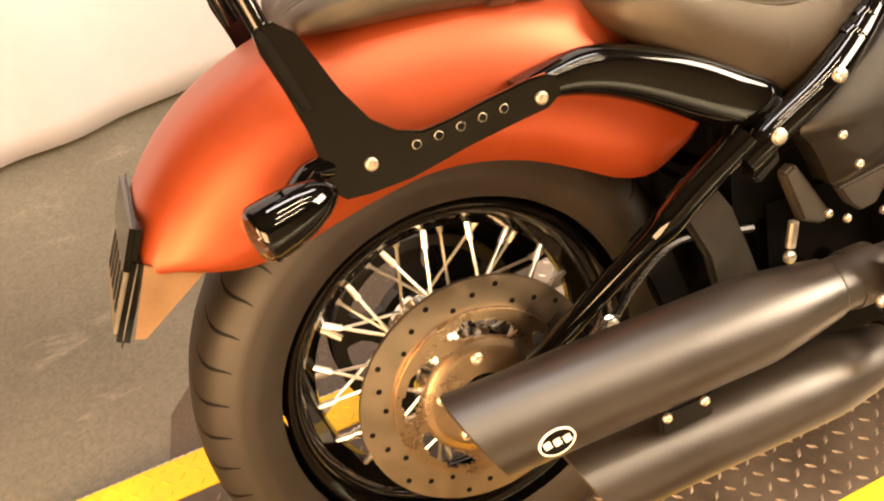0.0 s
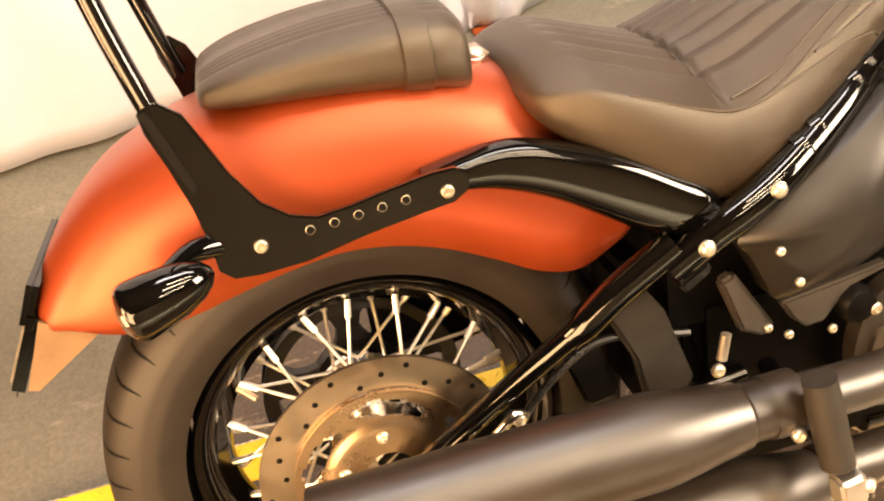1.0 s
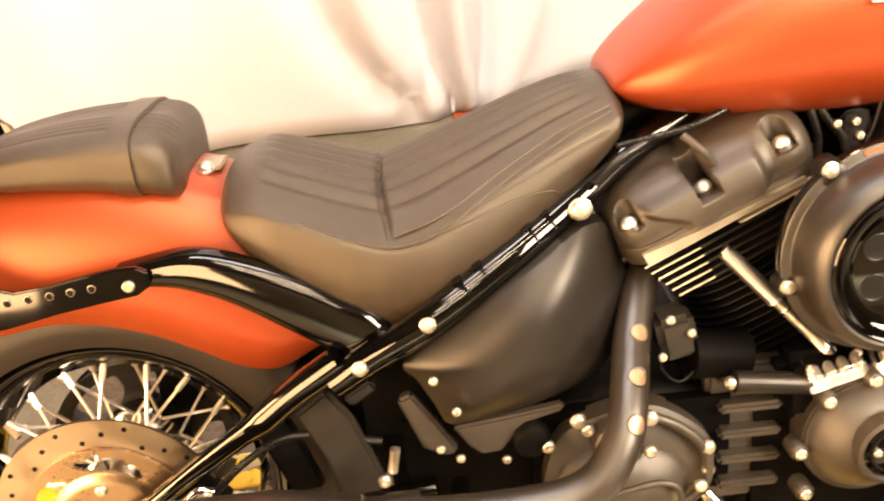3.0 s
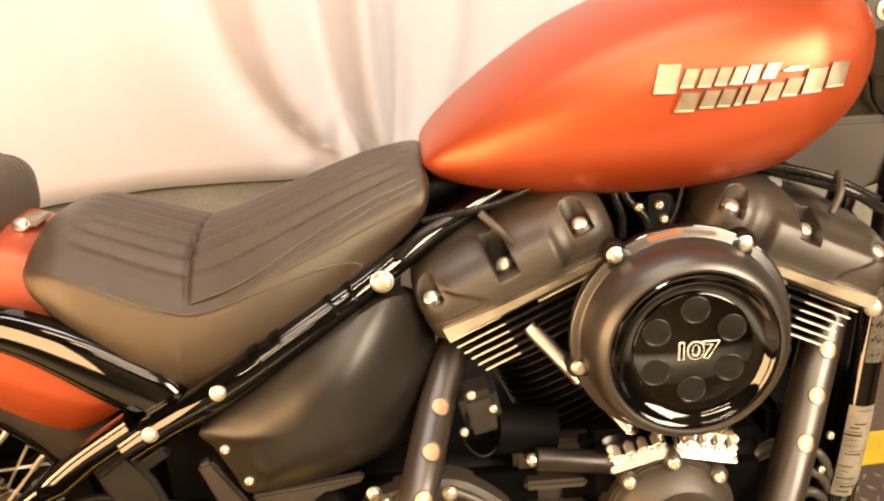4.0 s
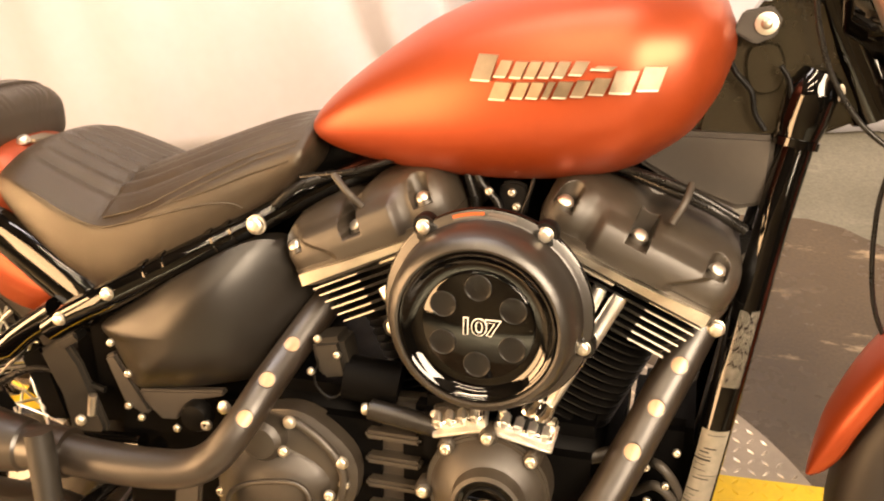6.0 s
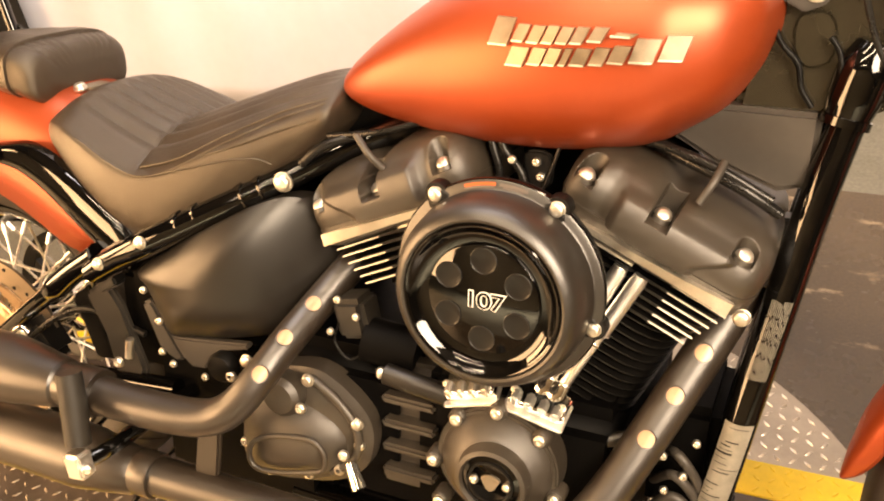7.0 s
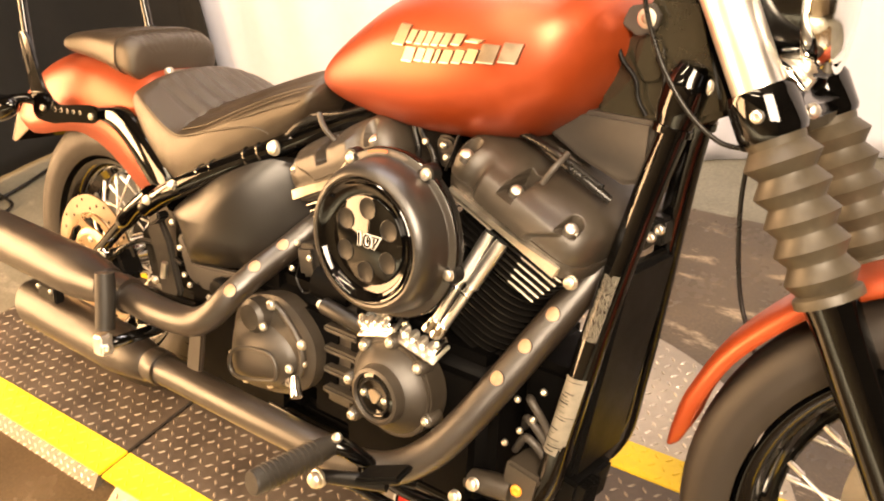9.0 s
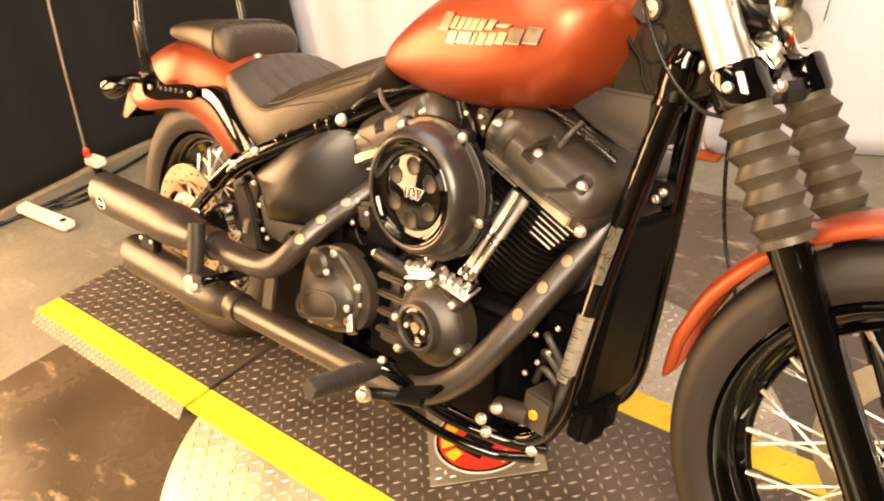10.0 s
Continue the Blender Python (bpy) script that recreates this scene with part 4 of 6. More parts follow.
def seat_spot(x, u, lift):
    w, z0, zc, zt = (float(np.interp(x, SEAT_KEYS[:, 0], SEAT_KEYS[:, c])) for c in (1, 2, 3, 4))
    y, z = seat_point(x, u, w, z0, zc, zt, False)
    return x, y + (lift if u >= 1 else 0), z + (lift if u < 1.2 else 0)


seat = part("seat", seat_mesh(), LEATHER, bike, "black vinyl solo seat with stitched lengthwise flutes", 70)
for s in (-1, 1):
    for path in ([(0.30, 0.99), (0.36, 0.995), (0.41, 1.0), (0.46, 0.99), (0.53, 0.95), (0.60, 0.93), (0.655, 0.92)], [(0.405, 0.93), (0.46, 0.91), (0.53, 0.87), (0.60, 0.85), (0.655, 0.84)],
                 [(0.43, 1.0), (0.49, 1.08), (0.54, 1.22), (0.575, 1.45), (0.59, 1.7)], [(0.50, 0.99), (0.55, 1.06), (0.60, 1.12), (0.65, 1.25)]):
        line = [seat_spot(x, u, 0.0004) for x, u in path]
        part("seat_piping", tube([(x, s * y, z) for x, y, z in line], 0.0017, 8), LEATHER, seat)
PILL = [(-0.095, 0.03, 0.746, 0.752), (-0.092, 0.075, 0.742, 0.765), (-0.078, 0.095, 0.739, 0.775), (-0.04, 0.106, 0.735, 0.787), (0.02, 0.110, 0.730, 0.797), (0.08, 0.110, 0.722, 0.801), (0.13, 0.108, 0.713, 0.800), (0.153, 0.104, 0.706, 0.795), (0.166, 0.096, 0.704, 0.784), (0.172, 0.075, 0.710, 0.766)]
part("pillion", padded(PILL, 240, FL, 0.0030, 3.2), LEATHER, bike, "black vinyl pillion pad with stitched flutes", 70)
bm = bmesh.new()
skin(bm, [super_ring(x, w, z0, z1, 3.2, 90) for x, w, z0, z1 in ((0.100, 0.1098, 0.7175, 0.800), (0.101, 0.1125, 0.7155, 0.8035), (0.128, 0.1115, 0.7105, 0.8030), (0.129, 0.1085, 0.712, 0.800))])
part("pillion_strap", bm, LEATHER, bike, "stitched strap across the pillion")
bolt((0.188, -0.03, 0.728), bike, BOLT_L, (0, -0.3, 1))
part("seat_bracket", box((0.19, 0, 0.726), (0.03, 0.05, 0.006), 0.002), STEEL, bike)

# -- tank --
TANK = [(0.664, 0.047, 0.773, 0.788), (0.668, 0.071, 0.770, 0.800), (0.685, 0.094, 0.758, 0.821), (0.72, 0.117, 0.747, 0.852), (0.77, 0.137, 0.738, 0.889), (0.83, 0.157, 0.731, 0.926), (0.90, 0.174, 0.730, 0.955), (0.98, 0.184, 0.735, 0.975), (1.055, 0.182, 0.750, 0.982), (1.094, 0.170, 0.772, 0.978), (1.130, 0.150, 0.800, 0.968), (1.155, 0.118, 0.839, 0.950), (1.165, 0.080, 0.865, 0.932), (1.172, 0.034, 0.878, 0.918)]


def tank_mesh():
    keys = np.array(TANK)
    cols = [smooth_line([(k, v, 0) for k, v in enumerate(keys[:, c])], 7) for c in range(4)]
    bm = bmesh.new()
    skin(bm, [super_ring(cols[0][i].y, cols[1][i].y, cols[2][i].y, cols[3][i].y, 2.42, 72) for i in range(len(cols[0]))])
    return bm


tank = part("fuel_tank", tank_mesh(), ORANGE, bike, "satin orange teardrop fuel tank", 70)


def tank_side(x, z):
    """The y of the tank's right side at x, z."""
    k = np.array(TANK)
    w, z0, z1 = (np.interp(x, k[:, 0], k[:, c]) for c in (1, 2, 3))
    s = min(0.999, abs((z - (z0 + z1) / 2) / ((z1 - z0) / 2)))
    return -w * (1 - s**2.42) ** (1 / 2.42)


def badge_block(x0, x1, z0, z1, slant, mat, proud=0.006):
    """A slanted plain block that follows the tank's side."""
    bm = bmesh.new()
    rows = []
    n = max(2, int((x1 - x0) / 0.006) + 1)
    for i in range(n):
        f = i / (n - 1)
        ring = []
        for z, k in ((z0, 0), (z1, 1)):
            x = x0 + (x1 - x0) * f + slant * k
            y = tank_side(x, z)
            ring += [(x, y + 0.003, z), (x, y - proud, z)]
        rows.append([ring[0], ring[1], ring[3], ring[2]])
    skin(bm, rows)
    return part("badge_block", bm, mat, badge)


badge = part("tank_badge", box((0.99, -0.178, 0.872), (0.004, 0.004, 0.004), 0.001), SILVER, tank, "raised silver badge of slanted plain blocks in two rows")
UP = [(0.898, 0.022, 0.867, 0.895), (0.924, 0.013, 0.872, 0.890), (0.941, 0.013, 0.872, 0.890), (0.957, 0.012, 0.873, 0.891), (0.972, 0.012, 0.874, 0.891), (0.987, 0.012, 0.875, 0.892), (1.004, 0.014, 0.878, 0.893), (1.026, 0.020, 0.884, 0.889)]
LOW = [(0.919, 0.019, 0.848, 0.868), (0.943, 0.014, 0.851, 0.869), (0.960, 0.013, 0.852, 0.870), (0.977, 0.007, 0.853, 0.871), (0.988, 0.015, 0.854, 0.872), (1.007, 0.014, 0.856, 0.874), (1.025, 0.016, 0.859, 0.877), (1.046, 0.022, 0.861, 0.885), (1.073, 0.022, 0.864, 0.889)]
for x, w, z0, z1 in UP + LOW:
    badge_block(x, x + w, z0, z1, 0.0075, BADGE)
    # a bright raised edge along the foot of each block
    badge_block(x + 0.0004, x + w - 0.0004, z0 + 0.0005, z0 + 0.0022, 0.0006, MACHINED, 0.0068)

# -- side cover --
COVER = [(0.398, 0.520), (0.412, 0.500), (0.428, 0.468), (0.446, 0.438), (0.50, 0.445), (0.56, 0.454), (0.62, 0.462), (0.652, 0.480), (0.668, 0.54), (0.666, 0.59), (0.648, 0.634), (0.620, 0.650), (0.58, 0.638), (0.52, 0.605), (0.46, 0.568), (0.42, 0.542)]


def domed(outline, base_y, depth, curve, rings=7, per=5):
    """A shell over an outline: it swells from the rim to the middle."""
    o = rounded(outline, per)
    cx, cz = sum(p[0] for p in o) / len(o), sum(p[1] for p in o) / len(o)
    bm, rows = bmesh.new(), []
    for k in range(rings + 1):
        f = k / rings
        sc = 1 - 0.97 * f
        sw = depth * (1 - (1 - f) ** 2.6)
        rows.append([(cx + (x - cx) * sc, base_y - sw + curve(cx + (x - cx) * sc), cz + (z - cz) * sc) for x, z in o])
    rows.insert(0, [(x, y + 0.03, z) for x, y, z in rows[0]])
    skin(bm, rows)
    return bm


part("side_cover", domed(COVER, -0.180, 0.034, lambda x: 0.078 * max(0, (x - 0.51) / 0.15) ** 2, 18, 10), SHEEN, bike, "satin black swelling side cover", 50)
bolt((0.430, -0.207, 0.513), bike, BOLT_S)
bolt((0.452, -0.208, 0.472), bike, BOLT_S)
part("cover_trim", plate([(0.446, 0.436), (0.50, 0.442), (0.575, 0.452), (0.575, 0.444), (0.53, 0.432), (0.512, 0.412), (0.50, 0.398), (0.478, 0.396), (0.462, 0.41)], -0.185, -0.17, 0.003), GREYPL, bike, "grey bracket under the side cover")
# -- inner guards behind the swing arm --
part("inner_guard", plate([(0.262, 0.452), (0.303, 0.482), (0.33, 0.44), (0.361, 0.345), (0.352, 0.325), (0.302, 0.328), (0.29, 0.39)], -0.150, -0.135, 0.005), PEGRUBBER, bike, "dark plastic inner guard")
part("inner_guard", plate([(0.205, 0.425), (0.245, 0.45), (0.262, 0.40), (0.282, 0.33), (0.24, 0.325), (0.225, 0.37)], -0.125, -0.11, 0.005), PLASTIC, bike)
part("inner_guard", plate([(0.385, 0.468), (0.402, 0.476), (0.452, 0.396), (0.44, 0.385), (0.41, 0.40)], -0.168, -0.15, 0.004), GREYPL, bike)
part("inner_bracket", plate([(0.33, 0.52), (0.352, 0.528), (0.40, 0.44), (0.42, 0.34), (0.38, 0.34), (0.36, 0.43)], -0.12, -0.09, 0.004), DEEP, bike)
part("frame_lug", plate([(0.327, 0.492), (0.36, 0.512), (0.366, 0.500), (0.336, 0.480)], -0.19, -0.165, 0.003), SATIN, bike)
# blocks added to close the gaps, with shade put into their colour
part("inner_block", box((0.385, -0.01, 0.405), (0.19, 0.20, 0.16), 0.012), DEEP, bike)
part("rear_filler", box((0.51, 0.0, 0.305), (0.29, 0.27, 0.27), 0.02), DEEP, bike)
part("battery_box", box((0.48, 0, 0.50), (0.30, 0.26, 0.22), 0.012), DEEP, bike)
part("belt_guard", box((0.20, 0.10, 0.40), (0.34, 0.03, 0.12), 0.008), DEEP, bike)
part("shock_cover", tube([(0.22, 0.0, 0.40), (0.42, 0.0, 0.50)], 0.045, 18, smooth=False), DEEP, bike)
# brake caliper and fittings over the muffler
cal = part("rear_caliper", box((0.105, -0.115, 0.315), (0.10, 0.06, 0.075), 0.012, Matrix.Rotation(radians(-35), 4, "Y")), SATIN, bike, "black rear brake caliper with steel fittings")
for q, me in (((0.123, -0.176, 0.352), BOLT_L), ((0.146, -0.172, 0.372), BOLT_M), ((0.150, -0.176, 0.356), BOLT_M), ((0.100, -0.165, 0.345), BOLT_M), ((0.165, -0.17, 0.345), BOLT_M)):
    bolt(q, cal, me)
part("fitting", tube([(0.112, -0.17, 0.352), (0.14, -0.172, 0.378), (0.155, -0.168, 0.372)], 0.006, 10), CHROME, cal)
part("brake_hose", tube([(0.15, -0.16, 0.36), (0.20, -0.15, 0.40), (0.26, -0.14, 0.42), (0.36, -0.14, 0.40)], 0.005, 8), CABLE, bike)
lk = part("shift_link", tube([(0.372, -0.19, 0.39), (0.378, -0.19, 0.42)], 0.006, 10), BOLT, bike)
bolt((0.362, -0.20, 0.385), lk, BOLT_M)
for q in ((0.452, -0.19, 0.398), (0.43, -0.185, 0.41), (0.505, -0.19, 0.39)):
    bolt(q, bike, BOLT_S)
cap = part("oil_cap", lathe([(0.022, 0), (0.022, 0.012), (0.018, 0.018), (0.006, 0.02)], (0.535, -0.18, 0.412), (0, -1, 0), 20), PLASTIC, bike, "black ribbed oil cap")
bolt((0.553, -0.195, 0.405), cap, BOLT_M)
bolt((0.587, -0.205, 0.441), bike, BOLT_F)

# -- exhaust --
def exhaust(name, path, r, label, holes=()):
    p = part(name, tube(path, r, 24, 10), PIPE, bike, label)
    return p


REAR_AXIS = [(0.712, -0.035, 0.592), (0.699, -0.062, 0.573), (0.682, -0.104, 0.546), (0.661, -0.1535, 0.5085), (0.647, -0.2005, 0.4795), (0.632, -0.2400, 0.4470), (0.605, -0.2620, 0.4090), (0.570, -0.2690, 0.3880), (0.520, -0.2730, 0.3810), (0.45, -0.276, 0.381), (0.36, -0.278, 0.386)]
FRONT_AXIS = [(1.176, -0.040, 0.600), (1.160, -0.062, 0.562), (1.141, -0.087, 0.520), (1.119, -0.115, 0.474), (1.096, -0.144, 0.426), (1.066, -0.179, 0.367), (1.028, -0.208, 0.312), (0.980, -0.232, 0.276), (0.92, -0.247, 0.262), (0.84, -0.253, 0.262), (0.70, -0.258, 0.263), (0.55, -0.261, 0.264), (0.43, -0.264, 0.265)]
EX_R = exhaust("rear_header", REAR_AXIS, [0.0215] * 6 + [0.0225, 0.024, 0.0255, 0.026, 0.0265], "matt black rear exhaust header with holes")
EX_F = exhaust("front_header", FRONT_AXIS, [0.0245] * 6 + [0.025, 0.0255, 0.026, 0.026, 0.0265, 0.027, 0.0275], "matt black front exhaust header with holes")
def holes_on(path, spots, r, parent):
    """Round openings in the heat shield, each with a rolled rim and the tinted pipe below."""
    line = smooth_line(path, 40)
    for q in spots:
        q = Vector(q)
        i = min(range(1, len(line) - 1), key=lambda k: (line[k] - q).length)
        d = (line[i + 1] - line[i - 1]).normalized()
        out = q - line[i]
        out = (out - d * out.dot(d)).normalized()
        m = Matrix((d, out.cross(d), out)).transposed().to_4x4()
        m.translation = line[i] + out * r
        hole = lathe([(0.0003, 0.0006), (0.0045, 0.0006), (0.0075, 0.0006), (0.0098, 0.0006), (0.0102, -0.004)], (0, 0, 0), (0, 0, 1), 28)
        ring = ring_between([(0.0098, -0.002), (0.0103, 0.0016), (0.0112, 0.0018), (0.0122, -0.002)], (0, 0, 0), (0, 0, 1), 28)
        for nm, bm, mat in (("heat_hole", hole, HEAT), ("hole_rim", ring, PIPE)):
            for v in bm.verts:
                across = v.co.dot(Vector((0, 1, 0)))
                v.co.z += math.sqrt(r * r - across * across) - r
            part(nm, bm, mat, parent).matrix_basis = m


holes_on(REAR_AXIS, [(0.667, -0.165, 0.522), (0.653, -0.212, 0.493), (0.641, -0.253, 0.459)], 0.0212, EX_R)
holes_on(FRONT_AXIS, [(1.143, -0.107, 0.531), (1.121, -0.135, 0.485), (1.099, -0.163, 0.439)], 0.0242, EX_F)


def muffler(name, x0, x1, y, z, r, label):
    bm = bmesh.new()
    rows = []
    for x, k in ((x1 + 0.03, 0.62), (x1, 0.63), (x1 - 0.004, 0.70), (x1 - 0.05, 0.86), (x1 - 0.085, 0.97), (x1 - 0.10, 1.0), ((x0 + x1) / 2, 1.0), (x0 + 0.02, 1.0), (x0, 1.0), (x0 - 0.001, 0.94), (x0 + 0.03, 0.93), (x0 + 0.12, 0.9)):
        ring = []
        for a in np.linspace(0, 2 * math.pi, 40, endpoint=False):
            cut = 0.022 * math.sin(a) if x <= x0 + 0.03 else 0
            ring.append((x - cut, y + r * k * math.cos(a), z + r * k * math.sin(a)))
        rows.append(ring)
    skin(bm, rows)
    return part(name, bm, PIPE, bike, label, 30)


MU = muffler("upper_muffler", -0.062, 0.345, -0.280, 0.388, 0.0475, "matt black upper muffler with a round badge")
muffler("lower_muffler", 0.050, 0.440, -0.266, 0.263, 0.0455, "matt black lower muffler")
part("clamp", lathe([(0.032, -0.018), (0.0325, -0.012), (0.0325, 0.012), (0.032, 0.018)], (0.385, -0.278, 0.386), (1, 0, 0), 28), PIPE, EX_R)
bolt((0.385, -0.312, 0.372), EX_R, BOLT_M)
part("clamp", lathe([(0.031, -0.016), (0.0318, -0.012), (0.0318, 0.012), (0.031, 0.016)], (0.455, -0.264, 0.265), (1, 0, 0), 28), PIPE, EX_F)
# badge on the muffler: plain pale rings and bars
bd = part("muffler_badge", lathe([(0.020, 0), (0.020, 0.0012), (0.0183, 0.0016), (0.0182, 0.0008), (0.0005, 0.0008)], (0, 0, 0), (0, 0, 1), 32), BLACK_INK, MU, "round pale-rimmed badge of plain shapes")
bd.matrix_basis = face_to((-0.002, -0.3275, 0.386), (0, -1, -0.04)) @ Matrix.Diagonal((0.92, 0.72, 1, 1))
part("badge_rim", ring_between([(0.0205, 0.0), (0.0205, 0.0022), (0.0185, 0.0022), (0.0185, 0.0)], (0, 0, 0), (0, 0, 1), 40), WHITE_INK, bd)
for i, (bx, bz, bw) in enumerate(((-0.011, 0, 0.008), (0, 0, 0.008), (0.011, 0, 0.008))):
    part("badge_bar", box((bx, 0, 0.0018), (bw, 0.012, 0.0012), 0.0004, Matrix.Rotation(0.25, 4, "Z")), WHITE_INK, bd)
mb = part("muffler_bracket", box((0.152, -0.290, 0.325), (0.062, 0.02, 0.030), 0.003), SATIN, bike, "black bracket between the mufflers")
for q in ((0.128, -0.3005, 0.333), (0.172, -0.3005, 0.334)):
    bolt(q, mb, BOLT_S)
part("pipe_stay", plate([(0.545, 0.37), (0.58, 0.372), (0.568, 0.29), (0.53, 0.285)], -0.262, -0.252, 0.003), PIPE, bike, "black stay between the pipes")

# -- passenger peg, folded up --
pp = part("passenger_peg", tube([(0.398, -0.322, 0.440), (0.404, -0.327, 0.40), (0.412, -0.336, 0.345)], [0.0165, 0.0175, 0.0165], 20), PEGRUBBER, bike, "black rubber passenger peg folded up")
part("peg_clevis", box((0.418, -0.345, 0.322), (0.028, 0.026, 0.036), 0.004, Matrix.Rotation(radians(-10), 4, "Y")), POLISHED, pp, "chrome clevis")
bolt((0.436, -0.350, 0.322), pp, BOLT_M, (0.6, -0.8, 0))
part("peg_mount", tube([(0.42, -0.335, 0.320), (0.432, -0.30, 0.325), (0.44, -0.22, 0.33), (0.45, -0.15, 0.335)], 0.011, 12), GLOSS, pp)

# -- engine --
CR = Vector((0.925, 0, 0.30))


def cyl_point(sign, o, v, y):
    """A point in a cylinder's frame: o outwards in the V, v along the bore."""
    a = radians(25 if sign < 0 else 24.3)
    ax = Vector((sign * math.sin(a), 0, math.cos(a)))
    out = Vector((sign * math.cos(a), 0, -math.sin(a)))
    return CR + ax * v + out * o + Vector((0, y, 0))


def fin_ring(sign, v, o0, o1, hy, n=4.0, segs=36):
    oc, ho = (o0 + o1) / 2, (o1 - o0) / 2
    out = []
    for a in np.linspace(0, 2 * math.pi, segs, endpoint=False):
        c, s = math.cos(a), math.sin(a)
        out.append(cyl_point(sign, oc + ho * math.copysign(abs(c) ** (2 / n), c), v, hy * math.copysign(abs(s) ** (2 / n), s)))
    return out


def lid_mesh(sign, bolts):
    """Rocker lid: a flat front, a bulged middle panel, two top pads and upright pockets for the bolts."""
    levels = [(0.3915, -0.1285, 0.113, 0.150), (0.408, -0.130, 0.114, 0.152), (0.424, -0.1295, 0.112, 0.149), (0.437, -0.126, 0.107, 0.141), (0.4485, -0.119, 0.096, 0.126), (0.4565, -0.104, 0.078, 0.104), (0.4605, -0.075, 0.045, 0.066), (0.4615, -0.03, 0.0, 0.02)]
    cols = [smooth_line([(k, lv[c], 0) for k, lv in enumerate(levels)], 11) for c in range(4)]
    ax = cyl_point(sign, 0, 1, 0) - cyl_point(sign, 0, 0, 0)
    out = cyl_point(sign, 1, 0, 0) - cyl_point(sign, 0, 0, 0)
    seats = [((Vector((x, 0, z)) - CR).dot(out), (Vector((x, 0, z)) - CR).dot(ax), k == 0) for k, (x, z) in enumerate(bolts)]
    rows = []
    for i in range(len(cols[0])):
        v, o0, o1, hy = (c[i].y for c in cols)
        ring = fin_ring(sign, v, o0, o1, hy, 7, 600)
        step = [0.0]
        for a, b in zip(ring, ring[1:] + ring[:1]):
            step.append(step[-1] + (b - a).length)
        row = []
        for want in np.linspace(0, step[-1], 640, endpoint=False):
            at = int(np.searchsorted(step, want, "right") - 1)
            q = ring[at % len(ring)].lerp(ring[(at + 1) % len(ring)], (want - step[at]) / max(1e-9, step[at + 1] - step[at]))
            if q.y < -0.02:
                o = (q - CR).dot(out)
                edge = 0.030 + 0.034 * ease(v, 0.396, 0.432)
                rise = ease(o, -0.067, -0.055) * (1 - ease(o, edge, edge + 0.014)) * (1 - ease(v, 0.428, 0.442))
                q.y -= 0.010 * rise
                q.y += 0.005 * math.exp(-((o + 0.076) / 0.010) ** 2) * (1 - ease(v, 0.436, 0.456))
                # dip in the top between the two pads
                q -= ax * 0.010 * math.exp(-((o - seats[0][0]) / 0.017) ** 2) * ease(v, 0.436, 0.452)
                for so, sv, gully in seats:
                    du = abs(o - so)
                    back = -0.1325 + (0.034 if gully else math.sqrt(max(0.0, 0.0132 ** 2 - du * du)))
                    m = (1 - ease(du, 0.0110, 0.0130)) * ease((q - CR).dot(ax), sv - 0.0088, sv - 0.0072)
                    q.y += max(0.0, back - q.y) * m
            row.append(q)
        rows.append(row)
    bm = bmesh.new()
    skin(bm, rows)
    return bm


